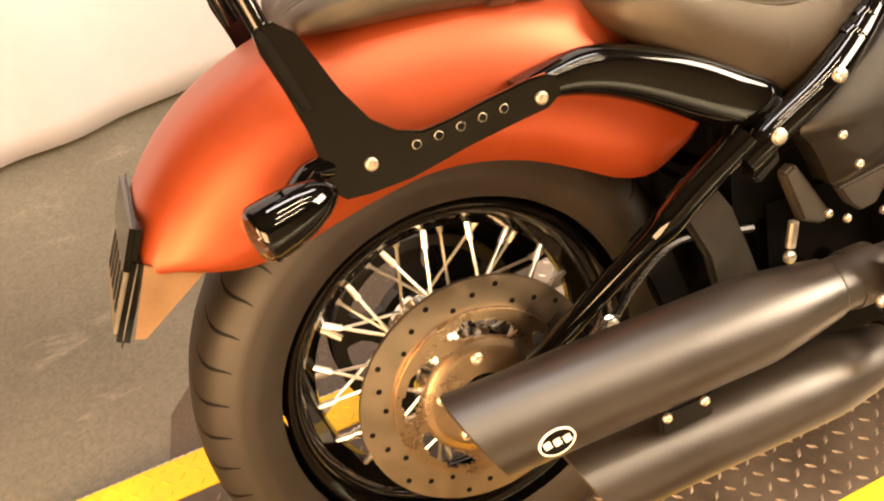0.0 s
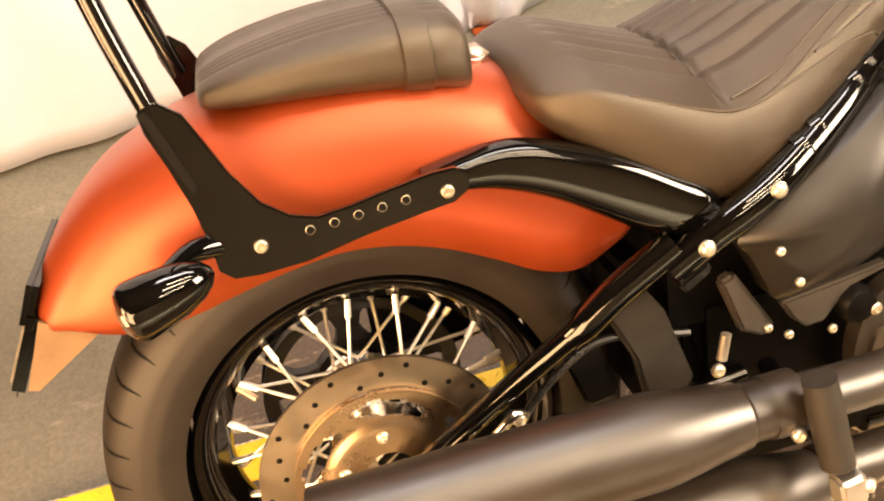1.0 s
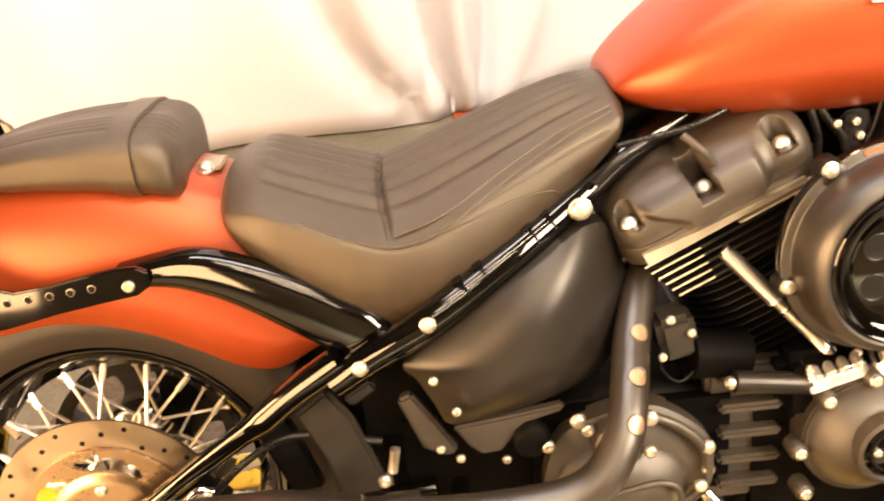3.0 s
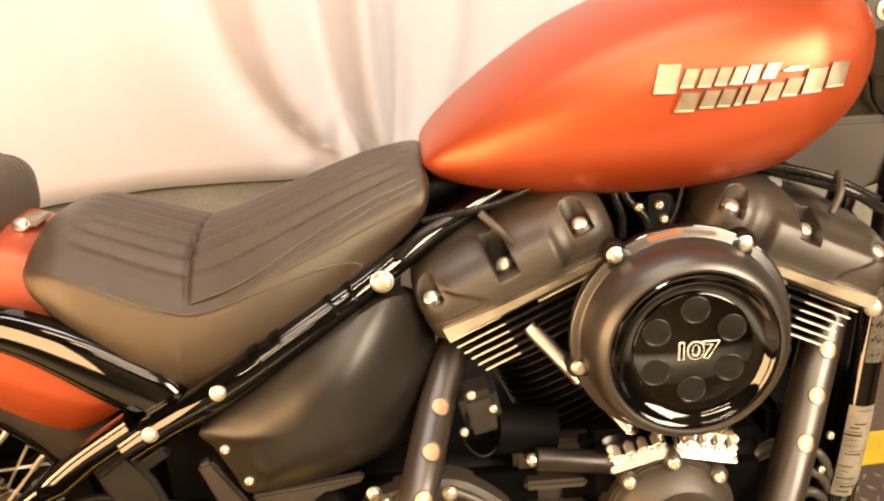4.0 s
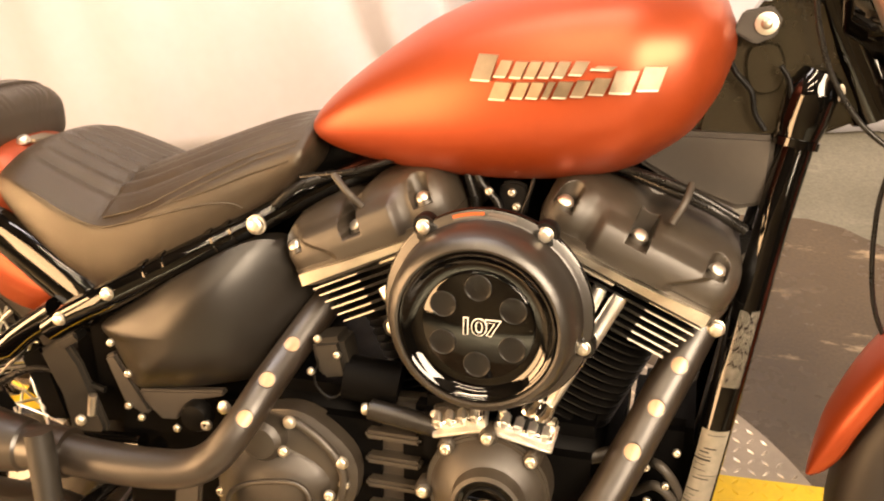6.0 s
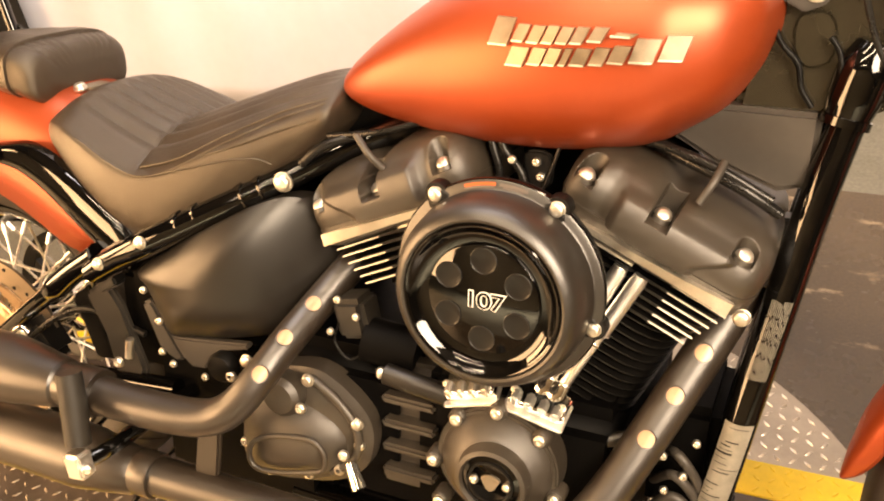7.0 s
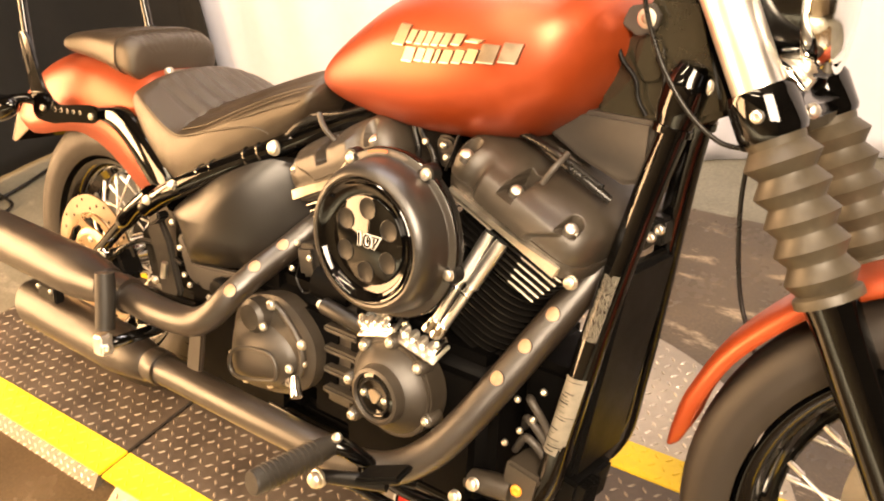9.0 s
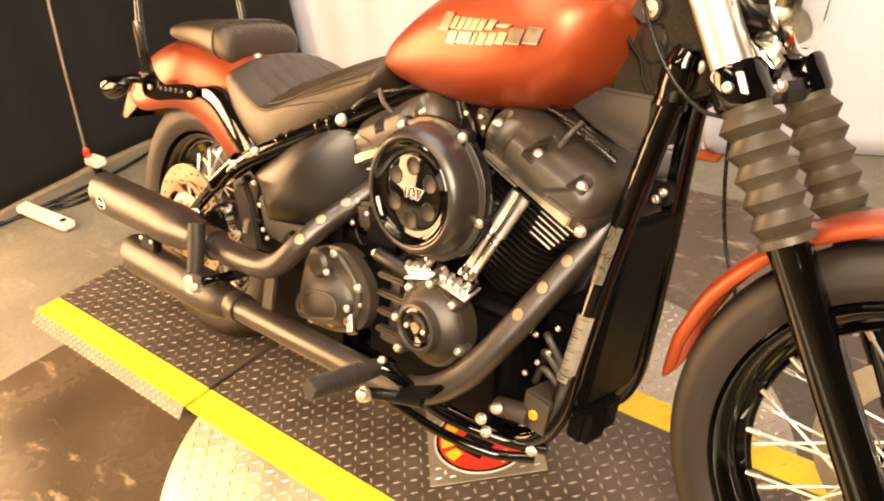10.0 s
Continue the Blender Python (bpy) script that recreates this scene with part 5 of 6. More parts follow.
# block added behind the heads to keep the gap dark
part("inner_filler", box((0.93, 0.06, 0.70), (0.34, 0.08, 0.16), 0.01), DEEP, bike)
# case and gearbox take the same colour, darkened to stand for shade
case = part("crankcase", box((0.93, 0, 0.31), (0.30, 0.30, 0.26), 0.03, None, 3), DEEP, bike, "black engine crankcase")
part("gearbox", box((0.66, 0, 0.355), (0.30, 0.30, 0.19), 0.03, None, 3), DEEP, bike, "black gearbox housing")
for sign, nm in ((-1, "rear"), (1, "front")):
    cy = part("cylinder", (lambda b: (skin(b, [fin_ring(sign, v, -0.055, 0.055, 0.062, 2.4) for v in (0.12, 0.37)]), b)[1])(bmesh.new()), SATIN, bike, f"black finned {nm} cylinder")
    for k in range(13):
        v = 0.165 + 0.0115 * k
        bm = bmesh.new()
        skin(bm, [fin_ring(sign, v + dv, -0.082 + e, 0.082 - e, 0.112 - e, 3.2) for dv, e in ((-0.0015, 0.002), (-0.001, 0), (0.001, 0), (0.0015, 0.002))])
        part("fin", bm, SATIN, cy)
    hd = part("cylinder_head", (lambda b: (skin(b, [fin_ring(sign, v, -0.095, 0.07, 0.10, 3) for v in (0.30, 0.372)]), b)[1])(bmesh.new()), SATIN, bike)
    for k in range(6):
        v = 0.3085 + 0.0105 * k
        wide = 0.104 - 0.004 * abs(k - 5)
        bm = bmesh.new()
        skin(bm, [fin_ring(sign, v + dv, -0.095, wide, 0.128, 7) for dv in (-0.0018, 0.0018)])
        fn = part("fin", bm, SATIN, hd)
        bm = bmesh.new()
        skin(bm, [[cyl_point(sign, o, v - 0.0010, -0.1292), cyl_point(sign, o, v - 0.0010, -0.1270), cyl_point(sign, o, v + 0.0007, -0.1270), cyl_point(sign, o, v + 0.0007, -0.1290)] for o in (wide - 0.052 - 0.004 * k, wide - 0.006)])
        part("fin_edge", bm, FINEDGE, fn, "bright machined fin edge")
    # rocker cover: lower box with a machined lip, upper lid with sloping flanks and sunk bolts
    ro = new("rocker_cover")
    ro.parent = bike
    tagged(ro, f"satin black {nm} rocker cover with a bright machined lip")

    def slab(levels, n=6.5):
        bm = bmesh.new()
        skin(bm, [fin_ring(sign, v, o0, o1, hy, n, 64) for v, o0, o1, hy in levels])
        return bm

    part("rocker_box", slab([(0.366, -0.118, 0.108, 0.140), (0.370, -0.124, 0.114, 0.147), (0.392, -0.130, 0.116, 0.152), (0.394, -0.131, 0.115, 0.152)]), WRINKLE, ro)
    BL = {-1: ((0.747, 0.680), (0.664, 0.646), (0.832, 0.722)), 1: ((1.087, 0.698), (1.174, 0.666), (1.002, 0.731))}[sign]
    part("rocker_lid", lid_mesh(sign, BL), WRINKLE, ro, "", 60)
    bm = bmesh.new()
    skin(bm, [[cyl_point(sign, o, 0.3745, -0.1565), cyl_point(sign, o, 0.3745, -0.1440), cyl_point(sign, o, t, -0.1480), cyl_point(sign, o, t, -0.1535 - lift)] for o, t, lift in ((-0.098, 0.3795, 0.0), (-0.05, 0.383, 0.006), (0.03, 0.3865, 0.0075), (0.065, 0.389, 0.006), (0.094, 0.389, 0.0))])
    part("machined_lip", bm, MACHINED, ro, "bright machined lip")
    bm = bmesh.new()
    skin(bm, [[cyl_point(sign, o, 0.3670, -0.1545), cyl_point(sign, o, 0.3670, -0.146), cyl_point(sign, o, 0.3695, -0.146), cyl_point(sign, o, 0.3695, -0.1545)] for o in (-0.10, -0.015)])
    part("lip_bead", bm, MACHINED, ro)
    bore = cyl_point(sign, 0, 1, 0) - cyl_point(sign, 0, 0, 0)
    for x, z in BL:
        foot = Vector((x, -0.1335, z)) - bore * 0.0075
        well = part("bolt_seat", lathe([(0.0115, -0.012), (0.0115, 0.0), (0.0105, 0.004), (0.001, 0.0042)], foot, bore, 20), WRINKLE, ro)
        bolt(foot + bore * 0.0042, well, BOLT_L, bore + Vector((0, -0.75, 0)))
bolt((1.179, -0.132, 0.594), bike, BOLT_L)

# pushrod tubes and lifter blocks
for a, b in (((0.992, -0.160, 0.470), (1.070, -0.133, 0.622)), ((0.976, -0.158, 0.474), (1.046, -0.128, 0.628)), ((0.898, -0.162, 0.462), (0.776, -0.120, 0.596))):
    A, B = Vector(a), Vector(b)
    p = part("pushrod_tube", tube([A, A.lerp(B, 0.6)], 0.0068, 20, smooth=False), POLISHED, bike, "chrome pushrod tube")
    part("tube_sleeve", tube([A.lerp(B, 0.52), A.lerp(B, 0.535), A.lerp(B, 0.55), A.lerp(B, 0.95), B], [0.0070, 0.0108, 0.0098, 0.0098, 0.0085], 20, smooth=False), POLISHED, p)
    part("tube_seat", tube([A.lerp(B, -0.05), A.lerp(B, 0.0), A.lerp(B, 0.03), A.lerp(B, 0.09)], [0.0125, 0.0125, 0.0105, 0.0095], 18, smooth=False), CHROME, p)
    part("seat_clip", tube([A.lerp(B, 0.44), A.lerp(B, 0.455)], 0.0088, 18, smooth=False), CHROME, p)
for c, ang, wide in (((0.889, -0.172, 0.462), 16, 0.066), ((0.974, -0.172, 0.462), -12, 0.070)):
    turn = Matrix.Rotation(radians(-ang), 4, "Y") @ Matrix.Rotation(radians(28), 4, "X")
    lb = part("lifter_block", box(c, (wide, 0.034, 0.013), 0.003, turn, 3), CHROME, bike, "chrome ribbed lifter block")
    for k in range(4):
        q = Vector(c) + turn.to_3x3() @ Vector((wide * (-0.36 + 0.24 * k), -0.010, 0.006))
        part("block_rib", box(q, (wide * 0.15, 0.018, 0.016), 0.0025, turn, 2), POLISHED, lb)
    part("block_foot", box(Vector(c) + turn.to_3x3() @ Vector((0, -0.005, -0.009)), (wide * 1.08, 0.040, 0.005), 0.0015, turn), POLISHED, lb)
    for dx in (-0.42, 0.42):
        q = Vector(c) + turn.to_3x3() @ Vector((wide * dx, -0.004, 0.010))
        share("bolt", BOLT_S, lb, face_to(q, turn.to_3x3() @ Vector((0, -0.3, 1))))

# air cleaner
AC = Vector((0.928, 0, 0.614))
ac = new("air_cleaner")
ac.parent = bike
tagged(ac, "round black air cleaner with a gloss face, six dimples and the number 107")
part("back_plate", lathe([(0.060, 0.12), (0.098, 0.165), (0.116, 0.185), (0.1185, 0.190), (0.1185, 0.197)], AC, (0, -1, 0), 96), SATIN, ac)
part("cover_shell", lathe([(0.1185, 0.1975), (0.1195, 0.199), (0.1195, 0.205), (0.1175, 0.2065), (0.1120, 0.2072), (0.1095, 0.2088), (0.1082, 0.2130), (0.1078, 0.2250), (0.1058, 0.2380), (0.1014, 0.2480), (0.0970, 0.2545), (0.0915, 0.2570), (0.0885, 0.2560), (0.0872, 0.250)], AC, (0, -1, 0), 96, None, False), SHELL, ac, "satin black outer shell")
part("shell_bead", ring_between([(0.1185, 0.1995), (0.1210, 0.2008), (0.1214, 0.2025), (0.1206, 0.2043), (0.1185, 0.2053)], AC, (0, -1, 0), 96), GLOSS, ac, "gloss bead round the shell")
part("face_ring", lathe([(0.0872, 0.250), (0.0868, 0.2560), (0.0856, 0.2572), (0.0840, 0.2566), (0.0815, 0.2540), (0.0780, 0.2500), (0.0730, 0.2466), (0.0680, 0.2450), (0.0628, 0.2446)], AC, (0, -1, 0), 96, None, False), GLOSS, ac, "gloss black dished ring")
part("face", lathe([(0.0632, 0.2440), (0.0625, 0.2474), (0.0612, 0.2482), (0.0003, 0.2484)], AC, (0, -1, 0), 96), GLOSS, ac, "gloss black centre face")
for k in range(6):
    a = radians(90 + 60 * k)
    q = AC + Vector((0.0448 * math.cos(a), -0.2480, 0.0448 * math.sin(a)))
    part("dimple", lathe([(0.0152, -0.001), (0.0150, 0.0010), (0.0143, 0.0014), (0.0136, 0.0008), (0.0130, 0.0006), (0.0003, 0.0006)], q, (0, -1, 0), 32), SATIN, ac)
ink("number_edge", "107", 0.0275, Matrix.Translation(AC + Vector((0.002, -0.2488, -0.001))) @ Matrix.Rotation(radians(90), 4, "X") @ Matrix.Diagonal((1.26, 0.96, 1, 1)), WHITE_INK, ac, 0.0010, 0.032, 0.86)["label"] = "pale outlined number 107"
ink("number", "107", 0.0275, Matrix.Translation(AC + Vector((0.002, -0.2493, -0.001))) @ Matrix.Rotation(radians(90), 4, "X") @ Matrix.Diagonal((1.26, 0.96, 1, 1)), BLACK_INK, ac, 0.0010, 0.002, 0.86)
for x, z in ((0.855, 0.708), (0.991, 0.711), (1.038, 0.584), (0.818, 0.582)):
    d = (Vector((x, 0, z)) - AC).normalized()
    q = Vector((x, 0, z))
    lug = part("lug", lathe([(0.0140, 0.190), (0.0140, 0.2035), (0.0128, 0.2060), (0.0003, 0.2060)], (q.x, 0, q.z), (0, -1, 0), 24), SATIN, ac)
    share("bolt", BOLT_F, lug, face_to((q.x, -0.206, q.z), (0, -1, 0)))
    # dark pad on the shell beside the bolt: a recess's shade as colour
    part("scoop_shade", lathe([(0.0150, 0.198), (0.0150, 0.207), (0.0125, 0.2088), (0.0003, 0.2090)], (q.x - d.x * 0.011, 0, q.z - d.z * 0.011), (0, -1, 0), 24), SATIN, ac)


def rim_label(a0, a1, r, h, mat, wide=0.006):
    bm = bmesh.new()
    rows = []
    for a in np.linspace(a0, a1, 14):
        c, s = math.cos(radians(a)), math.sin(radians(a))
        rows.append([(AC.x + rr * c, -hh, AC.z + rr * s) for rr, hh in ((r + wide / 2, h), (r - wide / 2, h + 0.0004))])
    skin(bm, rows, False, False)
    return part("label_bar", bm, mat, ac)


rim_label(92, 110, 0.1157, 0.2078, ORANGE_INK, 0.0035)
rim_label(74, 90, 0.1154, 0.2078, GREY_INK, 0.0035)
rim_label(93, 110, 0.1125, 0.2082, GREY_INK, 0.0018)
rim_label(76, 88, 0.1124, 0.2082, GREY_INK, 0.0014)

# timer cover
TCV = Vector((0.939, 0, 0.377))
tm = new("timer_cover")
tm.parent = bike
tagged(tm, "domed satin black timer cover with a round medallion")


def round_outline(r):
    return [(0.930 + r * math.cos(radians(a)), 0.370 + r * math.sin(radians(a))) for a in range(0, 360, 20)]


part("cover_body", domed(round_outline(0.072), -0.188, 0.043, lambda x: 0, 9, 4), WRINKLE, tm, "", 50)
part("cover_flange", plate(rounded(round_outline(0.0775), 3), -0.190, -0.15, 0.003), WRINKLE, tm)
part("medallion_rim", ring_between([(0.046, 0.220), (0.043, 0.236), (0.038, 0.2380), (0.0355, 0.2335), (0.0355, 0.224)], TCV, (0, -1, 0), 56), WRINKLE, tm)
part("medallion", lathe([(0.036, 0.226), (0.036, 0.2335), (0.030, 0.2352), (0.028, 0.2340), (0.0003, 0.2340)], TCV, (0, -1, 0), 56), GLOSS, tm, "gloss black medallion")
part("medallion_ring", ring_between([(0.0282, 0.234), (0.0278, 0.2362), (0.0255, 0.2362), (0.025, 0.234)], TCV, (0, -1, 0), 56), SATIN, tm)
part("medallion_shape", plate([(TCV.x + a, TCV.z + b) for a, b in ((-0.012, 0.005), (-0.007, 0.009), (0, 0.011), (0.007, 0.009), (0.012, 0.005), (0.009, -0.001), (0.005, -0.008), (0, -0.011), (-0.005, -0.008), (-0.009, -0.001))], -0.2362, -0.2335, 0.0006), SILVER, tm, "plain silver shape")
for a in (0, 180):
    bolt(TCV + Vector((0.020 * math.cos(radians(a)), -0.2345, 0.0)), tm, BOLT_S)
for x, z in ((0.879, 0.424), (0.930, 0.446), (0.984, 0.423), (1.005, 0.347), (0.858, 0.300), (0.849, 0.358)):
    well = part("bolt_boss", lathe([(0.0115, 0.17), (0.0115, 0.192), (0.0095, 0.195)], (x, 0, z), (0, -1, 0), 18), WRINKLE, tm)
    bolt((x, -0.195, z), well, BOLT_M)

# transmission side cover
TRN = [(x, z - 0.010) for x, z in [(0.552, 0.365), (0.572, 0.412), (0.620, 0.434), (0.672, 0.442), (0.715, 0.422), (0.748, 0.388), (0.754, 0.350), (0.740, 0.308), (0.695, 0.276), (0.620, 0.260), (0.570, 0.272), (0.550, 0.318)]]
tr = part("transmission_cover", domed(TRN, -0.172, 0.018, lambda x: 0, 6, 4), WRINKLE, bike, "black transmission side cover", 50)
part("cover_panel", domed([(x, z - 0.010) for x, z in [(0.562, 0.352), (0.586, 0.388), (0.640, 0.402), (0.695, 0.386), (0.720, 0.354), (0.712, 0.308), (0.682, 0.284), (0.612, 0.266), (0.560, 0.280)]], -0.184, 0.028, lambda x: 0, 7, 4), WRINKLE, tr, "", 50)
PILL_RIM = rounded([(0.584, 0.300), (0.593, 0.323), (0.627, 0.341), (0.680, 0.350), (0.701, 0.337), (0.701, 0.311), (0.679, 0.299), (0.622, 0.283), (0.593, 0.283)], 5)
part("panel_rim", tube([(x, -0.2115, z) for x, z in PILL_RIM] + [(PILL_RIM[0][0], -0.2115, PILL_RIM[0][1])], 0.0038, 10, smooth=False), WRINKLE, tr)
part("flange_rib", tube([(0.672, -0.188, 0.428), (0.706, -0.190, 0.410), (0.733, -0.190, 0.382), (0.742, -0.190, 0.350), (0.732, -0.190, 0.318), (0.700, -0.189, 0.292)], 0.006, 12), WRINKLE, tr)
part("cover_dome", lathe([(0.030, -0.01), (0.029, 0.012), (0.022, 0.019), (0.0005, 0.021)], (0.634, -0.190, 0.398), (0, -1, 0), 32), WRINKLE, tr)
for x, y, z in ((0.672, -0.194, 0.427), (0.740, -0.190, 0.377), (0.728, -0.205, 0.336), (0.742, -0.188, 0.345), (0.668, -0.207, 0.392), (0.712, -0.190, 0.300), (0.665, -0.190, 0.280), (0.600, -0.188, 0.266), (0.562, -0.186, 0.300), (0.600, -0.190, 0.418)):
    bolt((x, y, z), tr, BOLT_F if (x, z) in ((0.672, 0.427), (0.740, 0.377)) else BOLT_M)
part("drain_fitting", tube([(0.735, -0.20, 0.322), (0.755, -0.215, 0.298)], [0.008, 0.010], 14, smooth=False), CHROME, tr)
# added filler under the covers; its near-black stands for shade
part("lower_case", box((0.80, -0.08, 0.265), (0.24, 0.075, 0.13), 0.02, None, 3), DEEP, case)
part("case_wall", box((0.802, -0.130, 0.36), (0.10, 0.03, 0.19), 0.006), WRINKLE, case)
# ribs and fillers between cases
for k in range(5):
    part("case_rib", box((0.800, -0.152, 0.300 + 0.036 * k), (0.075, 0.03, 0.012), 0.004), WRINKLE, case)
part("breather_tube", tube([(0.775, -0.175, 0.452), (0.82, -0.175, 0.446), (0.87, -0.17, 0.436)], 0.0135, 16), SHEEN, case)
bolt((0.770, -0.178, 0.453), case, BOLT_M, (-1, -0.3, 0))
# starter, cam chest and pan: shade put into their near-black colour
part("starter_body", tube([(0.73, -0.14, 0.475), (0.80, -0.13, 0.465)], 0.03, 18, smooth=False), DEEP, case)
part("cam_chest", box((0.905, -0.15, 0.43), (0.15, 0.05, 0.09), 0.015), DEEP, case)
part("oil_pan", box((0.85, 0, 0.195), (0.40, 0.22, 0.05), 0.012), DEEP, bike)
# starter and solenoid detail between rear cylinder and pipe
sl = part("solenoid", box((0.715, -0.135, 0.505), (0.045, 0.05, 0.055), 0.008, Matrix.Rotation(radians(-12), 4, "Y")), PEGRUBBER, bike, "dark solenoid with a wire loop")
part("wire_loop", tube([(0.700, -0.155, 0.505), (0.694, -0.16, 0.472), (0.716, -0.162, 0.452), (0.738, -0.158, 0.472), (0.734, -0.15, 0.500)], 0.0015, 8), SATIN, sl)
for q in ((0.703, -0.165, 0.535), (0.728, -0.163, 0.515), (0.693, -0.168, 0.49)):
    bolt(q, sl, BOLT_S)

# -- brake pedal, rider peg --
pg = part("rider_peg", tube([(0.921, -0.300, 0.319), (0.917, -0.330, 0.317), (0.906, -0.418, 0.311), (0.904, -0.432, 0.311)], [0.0145, 0.0175, 0.0185, 0.0165], 22, 4), PEGRUBBER, bike, "black ribbed rubber rider peg")
for k in range(11):
    c = Vector((0.917, -0.330, 0.317)).lerp(Vector((0.9065, -0.414, 0.3112)), k / 10)
    part("peg_rib", lathe([(0.0183, -0.0014), (0.0196, -0.0008), (0.0196, 0.0008), (0.0183, 0.0014)], c, (-0.12, -0.99, -0.07), 22), PEGRUBBER, pg)
part("peg_mount", tube([(0.921, -0.302, 0.320), (0.937, -0.285, 0.312), (0.953, -0.265, 0.290), (0.966, -0.24, 0.262), (0.99, -0.20, 0.238)], [0.012, 0.014, 0.012, 0.011, 0.011], 14), GLOSS, pg)
bolt((0.931, -0.300, 0.334), pg, BOLT_M, (0, -0.5, 0.8))
part("stay", tube([(0.953, -0.27, 0.285), (1.0, -0.20, 0.22), (1.08, -0.14, 0.19), (1.15, -0.115, 0.195)], 0.010, 12), GLOSS, bike, "gloss black peg stay")
part("stay", tube([(0.93, -0.29, 0.265), (0.985, -0.22, 0.20), (1.06, -0.16, 0.165), (1.13, -0.12, 0.17)], 0.009, 12), GLOSS, bike)
pd = part("brake_pedal", tube([(0.918, -0.315, 0.274), (0.96, -0.295, 0.277), (1.005, -0.275, 0.281)], [0.010, 0.011, 0.012], 14), SATIN, bike, "black brake pedal lever")
part("pedal_pad", box((1.005, -0.283, 0.300), (0.075, 0.045, 0.010), 0.004, Matrix.Rotation(0.2, 4, "Z") @ Matrix.Rotation(-0.35, 4, "Y")), PLASTIC, pd)
bolt((0.916, -0.322, 0.272), pd, bolt_mesh("pedal_bolt", 0.0135, 0.012, BOLT, False))
for q in ((1.050, -0.175, 0.232), (1.055, -0.165, 0.205), (1.07, -0.16, 0.255), (1.13, -0.13, 0.19)):
    bolt(q, pd, BOLT_L, (0.1, -0.9, 0.3))
part("master_cylinder", tube([(1.045, -0.135, 0.243), (1.09, -0.13, 0.248), (1.12, -0.13, 0.25)], [0.017, 0.019, 0.017], 18, smooth=False), WRINKLE, bike)
ab = part("valve_block", box((1.132, -0.105, 0.262), (0.060, 0.06, 0.070), 0.005, Matrix.Rotation(0.15, 4, "Y")), WRINKLE, bike, "black valve block with a brass screw")
share("bolt", bolt_mesh("brass_screw", 0.009, 0.004, AMBER), ab, face_to((1.130, -0.136, 0.26), (0.1, -1, 0)))
# regulator with cooling fins and the oil cooler between the tubes
rg = part("regulator", box((1.175, -0.022, 0.238), (0.034, 0.105, 0.062), 0.005, Matrix.Rotation(radians(8), 4, "Y")), PLASTIC, bike, "black finned regulator")
for k in range(6):
    part("regulator_fin", box((1.196, -0.070 + 0.0085 * k, 0.238), (0.014, 0.0035, 0.058), 0.001, Matrix.Rotation(radians(8), 4, "Y")), PLASTIC, rg)
oc = part("oil_cooler", box((1.197, 0.0, 0.440), (0.024, 0.145, 0.34), 0.008, Matrix.Rotation(radians(8), 4, "Y")), PLASTIC, bike, "black oil cooler behind the down tubes")
for k in range(3):
    part("hose", tube([(1.10, -0.10 + 0.02 * k, 0.30 + 0.03 * k), (1.13, -0.12, 0.34 + 0.03 * k), (1.16, -0.11, 0.31 + 0.02 * k), (1.17, -0.09, 0.26)], 0.0062, 10), GREYPL, bike)
for q in ((1.115, -0.13, 0.40), (1.14, -0.125, 0.375), (1.12, -0.125, 0.35), (1.10, -0.13, 0.325), (1.15, -0.12, 0.42)):
    bolt(q, bike, BOLT_S)
hb_root = part("hose_bracket", box((1.214, 0.035, 0.640), (0.034, 0.03, 0.04), 0.004), SATIN, bike)
for q in ((1.224, 0.019, 0.644), (1.213, 0.019, 0.630)):
    bolt(q, hb_root, BOLT_M)
part("case_strut", tube([(0.985, -0.140, 0.392), (1.02, -0.135, 0.397), (1.085, -0.115, 0.408)], [0.010, 0.0095, 0.0095], 14), WRINKLE, case)
part("engine_mount", box((1.13, 0, 0.36), (0.08, 0.16, 0.16), 0.012), DEEP, bike)
# printed labels on the right down tube: plain bars
TUBE_R = [(1.250, -0.036, 0.80), (1.231, -0.055, 0.70), (1.206, -0.085, 0.54), (1.182, -0.105, 0.38), (1.160, -0.112, 0.26)]
line = smooth_line(TUBE_R, 220)


def tube_label(z0, z1, a0, a1, mat, lift=0.0004):
    bm = bmesh.new()
    rows = []
    for q in line:
        if z0 <= q.z <= z1:
            rows.append([q + Vector((math.cos(radians(a)) * (0.0197 + lift), math.sin(radians(a)) * (0.0197 + lift), 0)) for a in np.linspace(a0, a1, 8)])
    skin(bm, rows, False, False)
    return part("tube_label", bm, mat, bike)


tube_label(0.335, 0.455, 215, 320, LABEL)
rnd = random.Random(5)
z = 0.340
while z < 0.452:
    a = rnd.uniform(217, 245)
    h = rnd.choice((0.0010, 0.0014, 0.0022))
    tube_label(z, z + h, a, a + rnd.uniform(25, 72), BLACK_INK, 0.0010)
    z += h + rnd.uniform(0.0022, 0.0062)
for k in range(12):
    z = 0.510
    while z < 0.600:
        h = rnd.uniform(0.008, 0.030)
        tube_label(z, min(z + h, 0.604), 240 + 5.6 * k, 242.4 + 5.6 * k, LABEL, 0.0006)
        z += h + rnd.uniform(0.0012, 0.0025)

# -- neck, cables under the tank --
nk = part("neck_gusset", plate([(1.13, 0.76), (1.14, 0.86), (1.20, 0.955), (1.262, 0.955), (1.30, 0.86), (1.312, 0.82), (1.27, 0.80), (1.225, 0.795), (1.19, 0.78)], -0.034, 0.034, 0.008), GUSSET, bike, "gloss black steering neck gusset")
